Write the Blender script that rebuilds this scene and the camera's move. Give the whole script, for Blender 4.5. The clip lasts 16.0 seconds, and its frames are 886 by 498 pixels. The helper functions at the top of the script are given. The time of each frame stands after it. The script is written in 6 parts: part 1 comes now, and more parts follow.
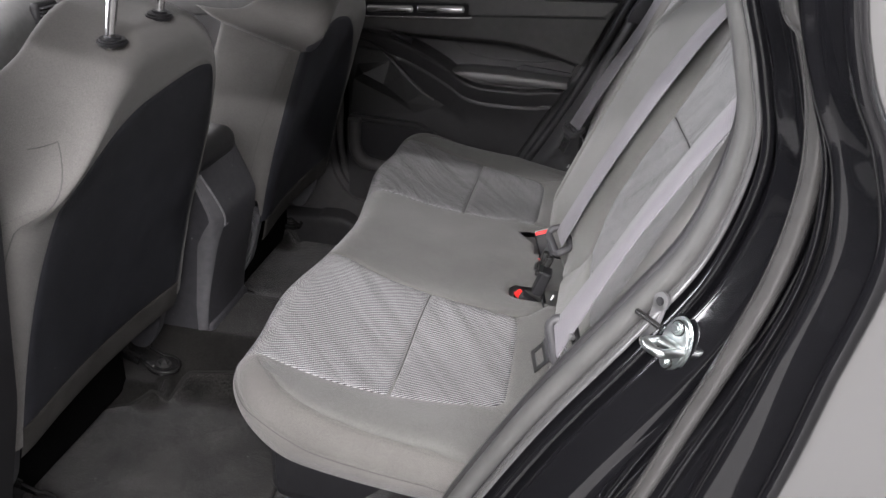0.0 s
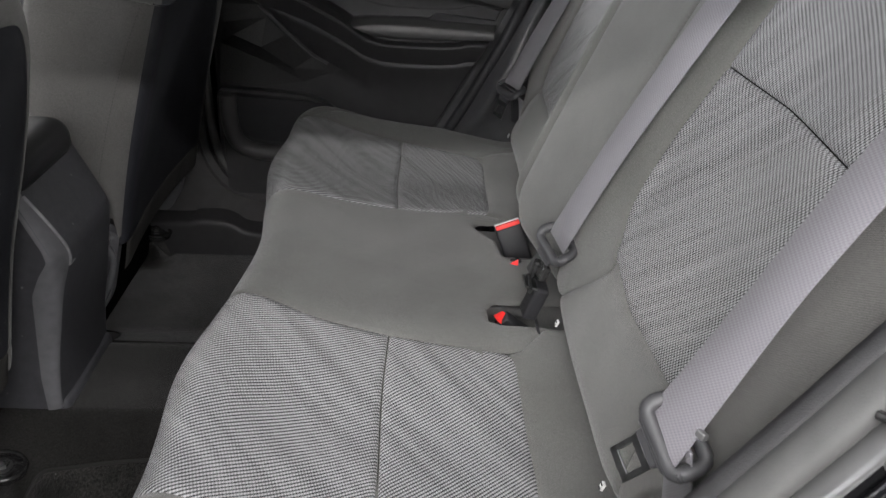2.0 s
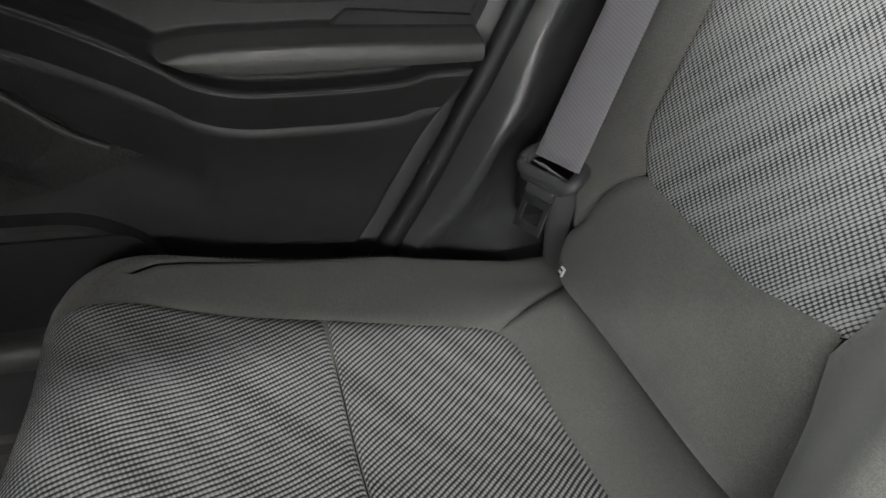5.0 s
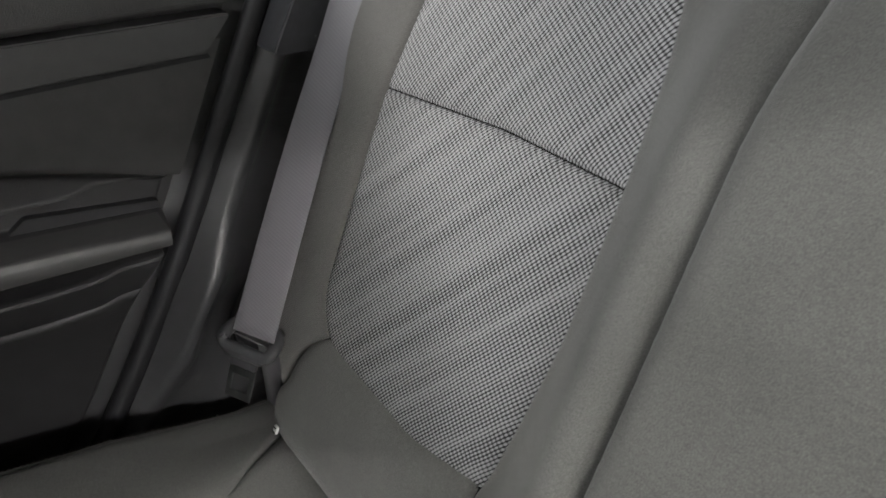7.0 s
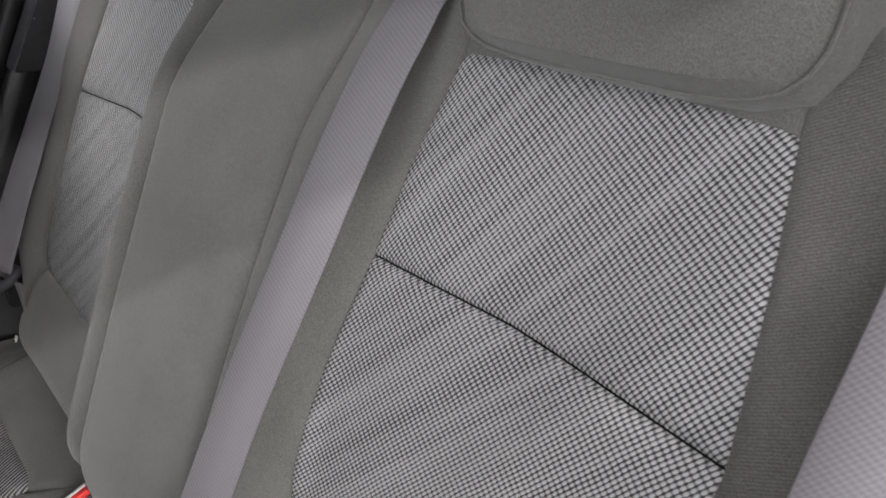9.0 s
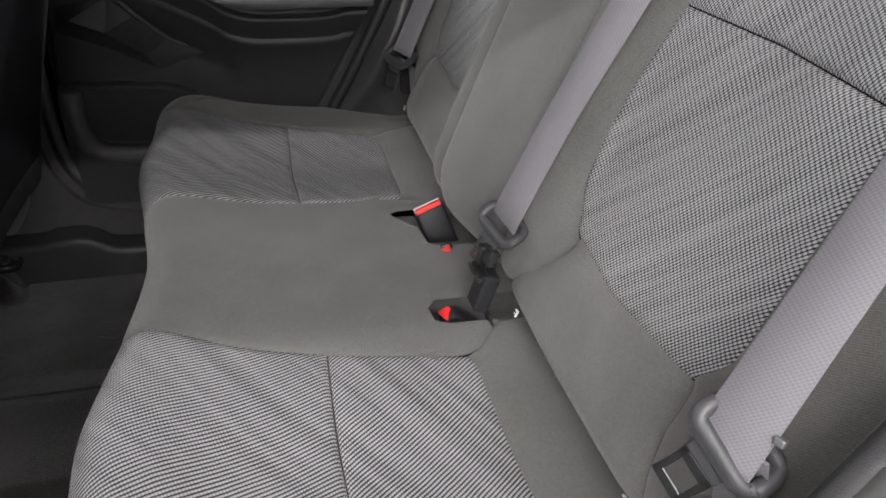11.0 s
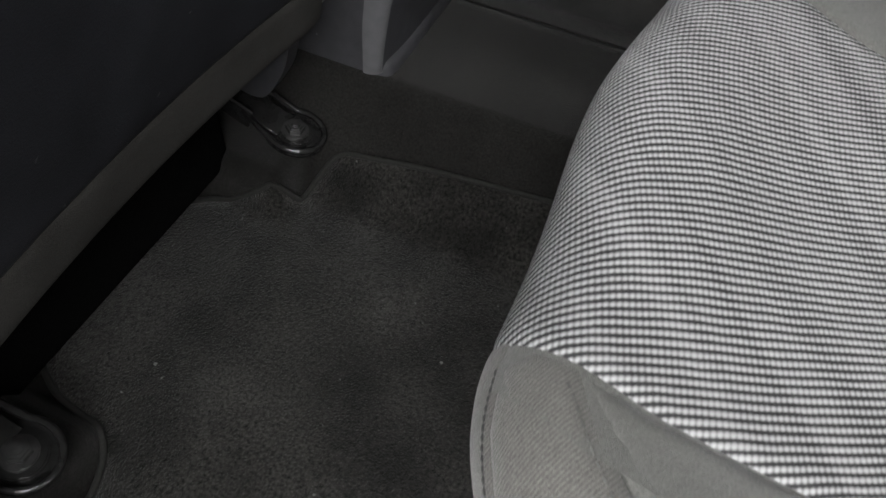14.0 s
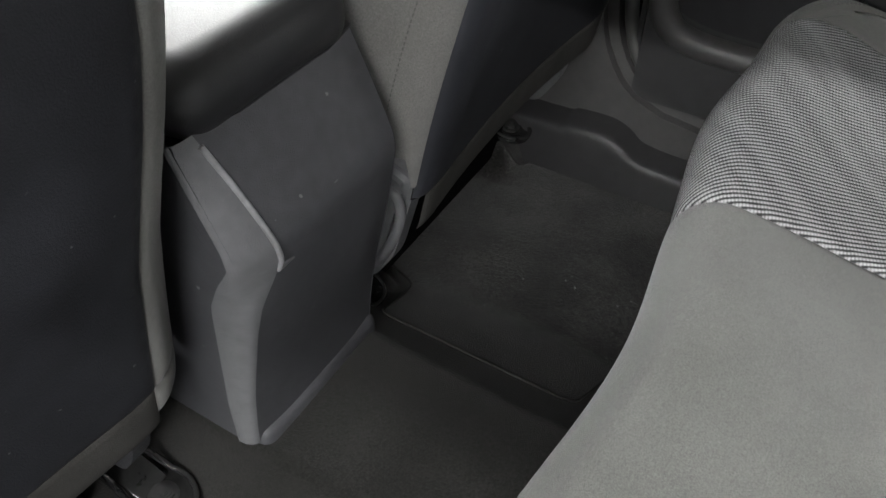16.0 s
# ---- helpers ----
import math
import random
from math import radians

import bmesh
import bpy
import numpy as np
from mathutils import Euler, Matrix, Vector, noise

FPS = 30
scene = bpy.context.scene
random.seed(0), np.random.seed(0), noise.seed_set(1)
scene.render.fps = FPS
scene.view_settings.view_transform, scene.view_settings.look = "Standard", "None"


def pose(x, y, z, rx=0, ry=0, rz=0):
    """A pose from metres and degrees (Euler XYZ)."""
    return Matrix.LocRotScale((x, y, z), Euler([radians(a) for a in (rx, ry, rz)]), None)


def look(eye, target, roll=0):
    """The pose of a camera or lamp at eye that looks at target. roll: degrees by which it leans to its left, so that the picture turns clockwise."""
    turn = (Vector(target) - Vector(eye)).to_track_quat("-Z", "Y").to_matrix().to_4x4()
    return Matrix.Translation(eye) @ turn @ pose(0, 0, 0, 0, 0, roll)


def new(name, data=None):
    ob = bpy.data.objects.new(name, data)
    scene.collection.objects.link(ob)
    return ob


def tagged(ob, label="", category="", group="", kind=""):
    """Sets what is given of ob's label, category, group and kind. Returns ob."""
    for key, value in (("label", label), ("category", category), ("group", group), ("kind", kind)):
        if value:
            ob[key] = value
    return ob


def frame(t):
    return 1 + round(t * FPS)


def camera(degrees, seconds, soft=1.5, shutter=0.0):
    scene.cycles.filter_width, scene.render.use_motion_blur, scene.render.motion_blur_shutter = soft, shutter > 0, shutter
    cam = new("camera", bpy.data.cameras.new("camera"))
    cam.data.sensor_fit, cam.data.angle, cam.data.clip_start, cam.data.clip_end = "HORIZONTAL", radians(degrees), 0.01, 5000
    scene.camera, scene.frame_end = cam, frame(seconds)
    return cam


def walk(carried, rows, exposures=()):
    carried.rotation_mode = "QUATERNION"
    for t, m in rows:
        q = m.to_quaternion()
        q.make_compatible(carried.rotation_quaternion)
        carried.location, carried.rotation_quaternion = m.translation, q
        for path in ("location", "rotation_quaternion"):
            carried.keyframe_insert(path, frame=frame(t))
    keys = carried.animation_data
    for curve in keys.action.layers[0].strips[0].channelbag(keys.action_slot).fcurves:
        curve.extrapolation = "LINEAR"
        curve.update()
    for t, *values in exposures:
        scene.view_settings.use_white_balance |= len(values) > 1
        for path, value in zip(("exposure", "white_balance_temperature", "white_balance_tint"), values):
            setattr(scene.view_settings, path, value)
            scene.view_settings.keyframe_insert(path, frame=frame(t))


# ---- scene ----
cam = camera(60.0, 16.0, soft=1.5, shutter=0.12)
PATH = [
    (0, (0.0, -1.35, 1.019), (-0.279, 0.414, 0.119), 3.6),
    (0.5, (-0.063, -1.311, 0.976), (-0.191, 0.474, 0.083), 3.4),
    (1, (-0.117, -1.231, 0.924), (-0.161, 0.542, 0.001), 3.3),
    (1.5, (-0.148, -1.136, 0.91), (-0.14, 0.615, -0.056), 3.3),
    (2, (-0.178, -0.993, 0.909), (-0.089, 0.754, -0.061), 3.5),
    (2.5, (-0.199, -0.849, 0.895), (-0.058, 0.896, -0.073), 3.4),
    (3, (-0.229, -0.645, 0.839), (-0.044, 1.093, -0.132), 3.3),
    (3.2, (-0.248, -0.551, 0.809), (-0.057, 1.188, -0.159), 3.2),
    (5.3, (-0.277, -0.058, 0.744), (0.366, 1.517, -0.308), 2.6),
    (5.5, (-0.261, -0.058, 0.749), (0.449, 1.486, -0.306), 2.5),
    (6, (-0.236, -0.06, 0.779), (0.613, 1.411, -0.277), 2.3),
    (6.5, (-0.223, -0.074, 0.835), (0.716, 1.349, -0.211), 1.7),
    (7, (-0.206, -0.111, 0.898), (0.842, 1.298, -0.059), 1.8),
    (7.5, (-0.175, -0.206, 0.959), (1.004, 1.182, 0.133), 1.9),
    (8, (-0.144, -0.344, 0.962), (1.113, 0.996, 0.172), 2.1),
    (8.2, (-0.132, -0.406, 0.959), (1.134, 0.933, 0.18), 2.2),
    (10.3, (-0.196, -0.809, 0.883), (0.576, 0.777, -0.058), 1.5),
    (10.5, (-0.212, -0.827, 0.877), (0.462, 0.798, -0.074), 1.7),
    (11, (-0.247, -0.859, 0.861), (0.187, 0.809, -0.153), 2.0),
    (11.5, (-0.28, -0.884, 0.838), (-0.064, 0.758, -0.284), 3.2),
    (12, (-0.301, -0.888, 0.8), (-0.3, 0.662, -0.463), 3.6),
    (12.5, (-0.325, -0.859, 0.754), (-0.489, 0.591, -0.613), 4.0),
    (13, (-0.358, -0.822, 0.68), (-0.645, 0.526, -0.77), 4.6),
    (13.5, (-0.376, -0.776, 0.627), (-0.736, 0.45, -0.911), 4.7),
    (14, (-0.384, -0.667, 0.644), (-0.818, 0.489, -0.93), 4.9),
    (14.5, (-0.358, -0.525, 0.684), (-0.948, 0.558, -0.89), 1.2),
    (15, (-0.348, -0.416, 0.71), (-1.011, 0.723, -0.794), 1.3),
    (15.5, (-0.344, -0.357, 0.72), (-1.042, 0.828, -0.732), 1.2),
    (16, (-0.34, -0.352, 0.758), (-1.062, 0.891, -0.633), 1.2),
]
walk(cam, [(t, look(eye, target, roll)) for t, eye, target, roll in PATH], exposures=[(0.0, 0.38, 6500, 16), (0.5, 0.35, 6500, 15), (1.0, 0.32, 6500, 13), (2.0, 0.1, 6500, 12), (2.5, 0.16, 6500, 9), (3.0, 0.16, 6500, 5.5), (5.5, 0.64, 6650, 7.5), (6.0, 0.55, 6690, 8), (6.5, 0.5, 6720, 9), (7.0, 0.36, 6690, 10), (7.5, 0.26, 6650, 11), (8.2, -0.01, 6620, 11.5), (10.5, 0.16, 6600, 18), (11.0, 0.11, 6580, 14.5), (11.5, -0.04, 6550, 13), (12.0, 0.11, 6580, 11.5), (13.0, 0.16, 6530, 10.5), (13.5, 0.19, 6530, 9), (14.0, 0.11, 6480, 9.5), (14.5, -0.29, 6430, 10.5), (15.0, 0.33, 6420, 9), (15.5, 0.78, 6480, 7.5), (16.0, 1.15, 6480, 8)])

# ---------------------------------------------------------------- world and lamps
world = bpy.data.worlds.new("World")
scene.world = world
world.use_nodes = True
wbg = world.node_tree.nodes["Background"]
wbg.inputs[0].default_value = (0.75, 0.8, 0.85, 1)
wbg.inputs[1].default_value = 0.4

CEIL_Z = 3.0
# none in view: two follow shadow edges, one the lid's glare, three are fill
for lx, ly, wx, wy, power in ((-0.4, -1.98, 3.6, 0.12, 80), (0.0, -3.62, 4.5, 0.14, 295), (-2.6, -6.0, 5.0, 0.7, 920),
                              (0.9, 2.9, 4.5, 0.3, 70), (4.5, 0.0, 0.5, 5.0, 380), (-4.8, 3.1, 4.0, 1.6, 360)):
    ld = bpy.data.lights.new("ceiling_lamp_light", "AREA")
    ld.shape, ld.size, ld.size_y, ld.energy = "RECTANGLE", wx, wy, power
    ld.color = (1.0, 0.995, 0.99)
    lo = new("ceiling_lamp_light", ld)
    lo.matrix_world = pose(lx, ly, CEIL_Z - 0.06)
# unseen window light ahead of the car, added to brighten the backrests
ld = bpy.data.lights.new("added_front_light", "AREA")
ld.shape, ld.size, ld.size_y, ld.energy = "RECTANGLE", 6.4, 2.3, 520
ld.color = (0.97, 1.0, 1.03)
lo = new("added_front_light", ld)
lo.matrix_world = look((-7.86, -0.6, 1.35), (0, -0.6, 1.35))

# ---------------------------------------------------------------- materials


def mat(name, base, rough=0.6, metal=0.0, spec=0.5, noise_scale=0.0, noise_amt=0.2, bump=0.0, bump_scale=400.0,
        stain=0.0, stain_scale=9.0, sheen=0.0, coat=0.0, streak=0.0, dust=0.0, twill=0.0, twill_angle=0.0):
    m = bpy.data.materials.new(name)
    m.use_nodes = True
    nt = m.node_tree
    b = nt.nodes["Principled BSDF"]
    b.inputs["Roughness"].default_value = rough
    b.inputs["Metallic"].default_value = metal
    b.inputs["Specular IOR Level"].default_value = spec
    b.inputs["Coat Weight"].default_value = coat
    b.inputs["Coat Roughness"].default_value = 0.03
    b.inputs["Sheen Weight"].default_value = sheen
    col = nt.nodes.new("ShaderNodeRGB")
    col.outputs[0].default_value = (*base, 1)
    out = col.outputs[0]
    tc = nt.nodes.new("ShaderNodeTexCoord")
    for scale, amt in ((noise_scale, noise_amt), (stain_scale, stain)):
        if scale and amt:
            n = nt.nodes.new("ShaderNodeTexNoise")
            n.inputs["Scale"].default_value, n.inputs["Detail"].default_value = scale, 4
            nt.links.new(tc.outputs["Object"], n.inputs["Vector"])
            mr = nt.nodes.new("ShaderNodeMapRange")
            mr.inputs["From Min"].default_value, mr.inputs["From Max"].default_value = 0.3, 0.7
            mr.inputs["To Min"].default_value, mr.inputs["To Max"].default_value = 1 - amt, 1 + amt
            nt.links.new(n.outputs["Fac"], mr.inputs["Value"])
            mx = nt.nodes.new("ShaderNodeVectorMath")
            mx.operation = "SCALE"
            nt.links.new(out, mx.inputs[0])
            nt.links.new(mr.outputs[0], mx.inputs["Scale"])
            out = mx.outputs[0]
    if streak:
        # short cross-wise slubs of a knitted yarn
        st = nt.nodes.new("ShaderNodeVectorMath")
        st.operation = "MULTIPLY"
        st.inputs[1].default_value = (520, 190, 520)
        nt.links.new(tc.outputs["Object"], st.inputs[0])
        n = nt.nodes.new("ShaderNodeTexNoise")
        n.inputs["Scale"].default_value, n.inputs["Detail"].default_value = 1.0, 2
        nt.links.new(st.outputs[0], n.inputs["Vector"])
        mr = nt.nodes.new("ShaderNodeMapRange")
        mr.inputs["From Min"].default_value, mr.inputs["From Max"].default_value = 0.3, 0.7
        mr.inputs["To Min"].default_value, mr.inputs["To Max"].default_value = 1 - streak, 1 + streak
        nt.links.new(n.outputs["Fac"], mr.inputs["Value"])
        mx = nt.nodes.new("ShaderNodeVectorMath")
        mx.operation = "SCALE"
        nt.links.new(out, mx.inputs[0])
        nt.links.new(mr.outputs[0], mx.inputs["Scale"])
        out = mx.outputs[0]
    if twill:
        # fine diagonal lines of a twill cloth
        uv = nt.nodes.new("ShaderNodeUVMap")
        rot = nt.nodes.new("ShaderNodeVectorRotate")
        rot.rotation_type = "Z_AXIS"
        rot.inputs["Angle"].default_value = radians(twill_angle)
        nt.links.new(uv.outputs[0], rot.inputs["Vector"])
        sq = nt.nodes.new("ShaderNodeVectorMath")
        sq.operation = "MULTIPLY"
        sq.inputs[1].default_value = (120, 620, 1)
        nt.links.new(rot.outputs[0], sq.inputs[0])
        n = nt.nodes.new("ShaderNodeTexNoise")
        n.inputs["Scale"].default_value, n.inputs["Detail"].default_value = 1.0, 2
        nt.links.new(sq.outputs[0], n.inputs["Vector"])
        sp = nt.nodes.new("ShaderNodeSeparateXYZ")
        nt.links.new(rot.outputs[0], sp.inputs[0])
        line = nmath(nt, "SINE", nmath(nt, "ADD", nmath(nt, "MULTIPLY", sp.outputs[1], 2 * math.pi / 0.0017), nmath(nt, "MULTIPLY", n.outputs["Fac"], 3.0)))
        mr = nt.nodes.new("ShaderNodeMapRange")
        mr.inputs["From Min"].default_value, mr.inputs["From Max"].default_value = -1.0, 1.0
        mr.inputs["To Min"].default_value, mr.inputs["To Max"].default_value = 1 - twill, 1 + twill
        nt.links.new(line, mr.inputs["Value"])
        mx = nt.nodes.new("ShaderNodeVectorMath")
        mx.operation = "SCALE"
        nt.links.new(out, mx.inputs[0])
        nt.links.new(mr.outputs[0], mx.inputs["Scale"])
        out = mx.outputs[0]
    if dust:
        # sparse pale specks of lint
        n = nt.nodes.new("ShaderNodeTexNoise")
        n.inputs["Scale"].default_value, n.inputs["Detail"].default_value = 120, 1
        nt.links.new(tc.outputs["Object"], n.inputs["Vector"])
        mr = nt.nodes.new("ShaderNodeMapRange")
        mr.inputs["From Min"].default_value, mr.inputs["From Max"].default_value = 0.775, 0.81
        mr.inputs["To Max"].default_value = dust
        nt.links.new(n.outputs["Fac"], mr.inputs["Value"])
        mx = nt.nodes.new("ShaderNodeMix")
        mx.data_type = "RGBA"
        nt.links.new(mr.outputs[0], mx.inputs["Factor"])
        nt.links.new(out, mx.inputs["A"])
        mx.inputs["B"].default_value = (0.30, 0.30, 0.30, 1)
        out = mx.outputs["Result"]
    nt.links.new(out, b.inputs["Base Color"])
    if bump:
        n = nt.nodes.new("ShaderNodeTexNoise")
        n.inputs["Scale"].default_value, n.inputs["Detail"].default_value = bump_scale, 3
        nt.links.new(tc.outputs["Object"], n.inputs["Vector"])
        bp = nt.nodes.new("ShaderNodeBump")
        bp.inputs["Strength"].default_value, bp.inputs["Distance"].default_value = bump, 0.002
        nt.links.new(n.outputs["Fac"], bp.inputs["Height"])
        nt.links.new(bp.outputs[0], b.inputs["Normal"])
    return m


def nmath(nt, op, a, b=None):
    n = nt.nodes.new("ShaderNodeMath")
    n.operation = op
    for i, v in enumerate((a, b)):
        if v is None:
            continue
        if isinstance(v, (int, float)):
            n.inputs[i].default_value = v
        else:
            nt.links.new(v, n.inputs[i])
    return n.outputs[0]


def weave(name, angle, ribs=False, pu=0.0060, pv=0.0024, shift=0.38, lean=0.0, dark=(0.035, 0.035, 0.037), light=(0.43, 0.43, 0.435), band=0.3, band_angle=45.0, band_pitch=0.014, spread=(0.10, 0.74)):
    """Ribbed jacquard cloth: staggered light floats over a dark ground, in metres of the panel's own UV."""
    m = bpy.data.materials.new(name)
    m.use_nodes = True
    nt = m.node_tree
    b = nt.nodes["Principled BSDF"]
    b.inputs["Roughness"].default_value = 0.75
    b.inputs["Specular IOR Level"].default_value = 0.35
    uv = nt.nodes.new("ShaderNodeUVMap")
    wob = nt.nodes.new("ShaderNodeTexNoise")
    wob.inputs["Scale"].default_value = 35
    nt.links.new(uv.outputs[0], wob.inputs["Vector"])
    sc = nt.nodes.new("ShaderNodeVectorMath")
    sc.operation = "MULTIPLY_ADD"
    nt.links.new(wob.outputs["Color"], sc.inputs[0])
    sc.inputs[1].default_value = (0.0016, 0.0016, 0)
    nt.links.new(uv.outputs[0], sc.inputs[2])
    rot = nt.nodes.new("ShaderNodeVectorRotate")
    rot.rotation_type = "Z_AXIS"
    rot.inputs["Angle"].default_value = radians(angle)
    nt.links.new(sc.outputs[0], rot.inputs["Vector"])
    sep = nt.nodes.new("ShaderNodeSeparateXYZ")
    nt.links.new(rot.outputs[0], sep.inputs[0])
    u, v = sep.outputs[0], sep.outputs[1]
    tau = 2 * math.pi
    rowf = nmath(nt, "MULTIPLY", v, 1 / pv)
    row = nmath(nt, "FLOOR", rowf)
    fr = nmath(nt, "SUBTRACT", rowf, row)
    across = nmath(nt, "SINE", nmath(nt, "MULTIPLY", fr, math.pi))
    phase = nmath(nt, "ADD", nmath(nt, "MULTIPLY", u, 1 / pu), nmath(nt, "ADD", nmath(nt, "MULTIPLY", row, shift), nmath(nt, "MULTIPLY", fr, lean)))
    along = nmath(nt, "ADD", nmath(nt, "MULTIPLY", nmath(nt, "COSINE", nmath(nt, "MULTIPLY", phase, tau)), 0.5), 0.5)
    if ribs:
        # long slanted floats side by side in a rib, a dark gap between the ribs
        h = nmath(nt, "MULTIPLY", nmath(nt, "POWER", across, 1.2), nmath(nt, "ADD", nmath(nt, "MULTIPLY", along, 0.38), 0.62))
    else:
        h = nmath(nt, "MULTIPLY", across, nmath(nt, "ADD", nmath(nt, "MULTIPLY", along, 0.62), 0.38))
    rot2 = nt.nodes.new("ShaderNodeVectorRotate")
    rot2.rotation_type = "Z_AXIS"
    rot2.inputs["Angle"].default_value = radians(band_angle)
    nt.links.new(uv.outputs[0], rot2.inputs["Vector"])
    stretch = nt.nodes.new("ShaderNodeVectorMath")
    stretch.operation = "MULTIPLY"
    nt.links.new(rot2.outputs[0], stretch.inputs[0])
    stretch.inputs[1].default_value = (2.5, 1 / band_pitch, 1)
    bn = nt.nodes.new("ShaderNodeTexNoise")
    bn.inputs["Scale"].default_value = 1.0
    bn.inputs["Detail"].default_value = 3.5
    nt.links.new(stretch.outputs[0], bn.inputs["Vector"])
    bandv = nmath(nt, "MULTIPLY", nmath(nt, "SUBTRACT", bn.outputs["Fac"], 0.5), band)
    fac = nmath(nt, "ADD", h, bandv)
    ramp = nt.nodes.new("ShaderNodeMapRange")
    ramp.interpolation_type = "SMOOTHSTEP"
    ramp.inputs["From Min"].default_value, ramp.inputs["From Max"].default_value = spread
    nt.links.new(fac, ramp.inputs["Value"])
    mix = nt.nodes.new("ShaderNodeMix")
    mix.data_type = "RGBA"
    nt.links.new(ramp.outputs[0], mix.inputs["Factor"])
    mix.inputs["A"].default_value, mix.inputs["B"].default_value = (*dark, 1), (*light, 1)
    nt.links.new(mix.outputs["Result"], b.inputs["Base Color"])
    bp = nt.nodes.new("ShaderNodeBump")
    bp.inputs["Strength"].default_value, bp.inputs["Distance"].default_value = 0.5, 0.0012
    nt.links.new(h, bp.inputs["Height"])
    nt.links.new(bp.outputs[0], b.inputs["Normal"])
    return m


def webbing_mat(name, base):
    """Seat belt webbing: fine lengthwise ribs and cross floats."""
    m = bpy.data.materials.new(name)
    m.use_nodes = True
    nt = m.node_tree
    b = nt.nodes["Principled BSDF"]
    b.inputs["Roughness"].default_value = 0.55
    b.inputs["Sheen Weight"].default_value = 0.15
    uv = nt.nodes.new("ShaderNodeUVMap")
    sep = nt.nodes.new("ShaderNodeSeparateXYZ")
    nt.links.new(uv.outputs[0], sep.inputs[0])
    s1 = nmath(nt, "SINE", nmath(nt, "MULTIPLY", sep.outputs[1], 2 * math.pi / 0.0040))
    s2 = nmath(nt, "SINE", nmath(nt, "ADD", nmath(nt, "MULTIPLY", sep.outputs[0], 2 * math.pi / 0.0034),
                                 nmath(nt, "MULTIPLY", sep.outputs[1], math.pi / 0.0040)))
    h = nmath(nt, "ADD", nmath(nt, "MULTIPLY", nmath(nt, "MULTIPLY", s1, s2), 0.4), 0.5)
    mix = nt.nodes.new("ShaderNodeMix")
    mix.data_type = "RGBA"
    nt.links.new(h, mix.inputs["Factor"])
    mix.inputs["A"].default_value = (*[c * 0.76 for c in base], 1)
    mix.inputs["B"].default_value = (*[min(1, c * 1.22) for c in base], 1)
    nt.links.new(mix.outputs["Result"], b.inputs["Base Color"])
    bp = nt.nodes.new("ShaderNodeBump")
    bp.inputs["Strength"].default_value, bp.inputs["Distance"].default_value = 0.35, 0.0008
    nt.links.new(h, bp.inputs["Height"])
    nt.links.new(bp.outputs[0], b.inputs["Normal"])
    return m


FABRIC = mat("charcoal_knit_fabric", (0.115, 0.115, 0.108), 0.85, spec=0.25, noise_scale=900, noise_amt=0.24, bump=0.35, bump_scale=1300, stain=0.10, stain_scale=14, sheen=0.25, streak=0.07)
FABRIC_T = mat("grey_twill_fabric", (0.116, 0.112, 0.105), 0.85, spec=0.25, noise_scale=900, noise_amt=0.25, bump=0.4, bump_scale=1200, stain=0.10, stain_scale=14, sheen=0.25, streak=0.05, twill=0.16, twill_angle=62)
FABRIC_F = mat("front_seat_fabric", (0.140, 0.136, 0.129), 0.85, spec=0.25, noise_scale=900, noise_amt=0.22, bump=0.3, bump_scale=1300, stain=0.08, stain_scale=14, sheen=0.25, streak=0.06)
RIB = dict(ribs=True, pu=0.0031, shift=0.36, lean=0.5, dark=(0.026, 0.026, 0.027), light=(0.42, 0.42, 0.425), band=0.52, band_pitch=0.020, spread=(0.12, 0.95))
DOT = dict(pu=0.00444, pv=0.002745, shift=0.02, dark=(0.018, 0.018, 0.019), light=(0.38, 0.38, 0.385), spread=(0.10, 0.66), band_pitch=0.011)
WEAVE_F = weave("woven_insert_front", 31, pv=0.0043, band_angle=-47, **RIB)
WEAVE_R = weave("woven_insert_rear", 41, pv=0.0041, band_angle=-55, **RIB)
WEAVE_BL = weave("woven_back_lower", 38.2, band_angle=43, band=0.42, **DOT)
WEAVE_BU = weave("woven_back_upper", 34.8, band_angle=36, band=0.42, **DOT)
WEBBING = webbing_mat("grey_seat_belt_webbing", (0.162, 0.155, 0.170))
BLACK_PLASTIC = mat("black_grained_plastic", (0.017, 0.017, 0.019), 0.5, spec=0.4, noise_scale=60, noise_amt=0.12, bump=0.25, bump_scale=900, stain=0.1)
DOOR_PLASTIC = mat("dark_grained_door_plastic", (0.029, 0.0285, 0.0295), 0.42, spec=0.5, noise_scale=50, noise_amt=0.12, bump=0.25, bump_scale=900, stain=0.1)
DOOR_SOFT = mat("soft_dark_upper_trim", (0.062, 0.061, 0.061), 0.40, spec=0.55, noise_scale=50, noise_amt=0.1, bump=0.2, bump_scale=700, stain=0.08)
VINYL = mat("black_seat_back_vinyl", (0.027, 0.028, 0.034), 0.52, spec=0.45, noise_scale=30, noise_amt=0.15, bump=0.2, bump_scale=700, stain=0.25, stain_scale=12, dust=0.5)
CONSOLE = mat("grey_console_plastic", (0.15, 0.15, 0.158), 0.34, spec=0.45, noise_scale=80, noise_amt=0.1, bump=0.3, bump_scale=800)
DASH_GREY = mat("light_grey_dashboard_plastic", (0.20, 0.20, 0.20), 0.5, spec=0.4, noise_scale=60, noise_amt=0.08, bump=0.2, bump_scale=800)
EDGE_HIGHLIGHT = mat("console_edge_highlight", (0.26, 0.26, 0.27), 0.38, spec=0.5, noise_scale=90, noise_amt=0.25)
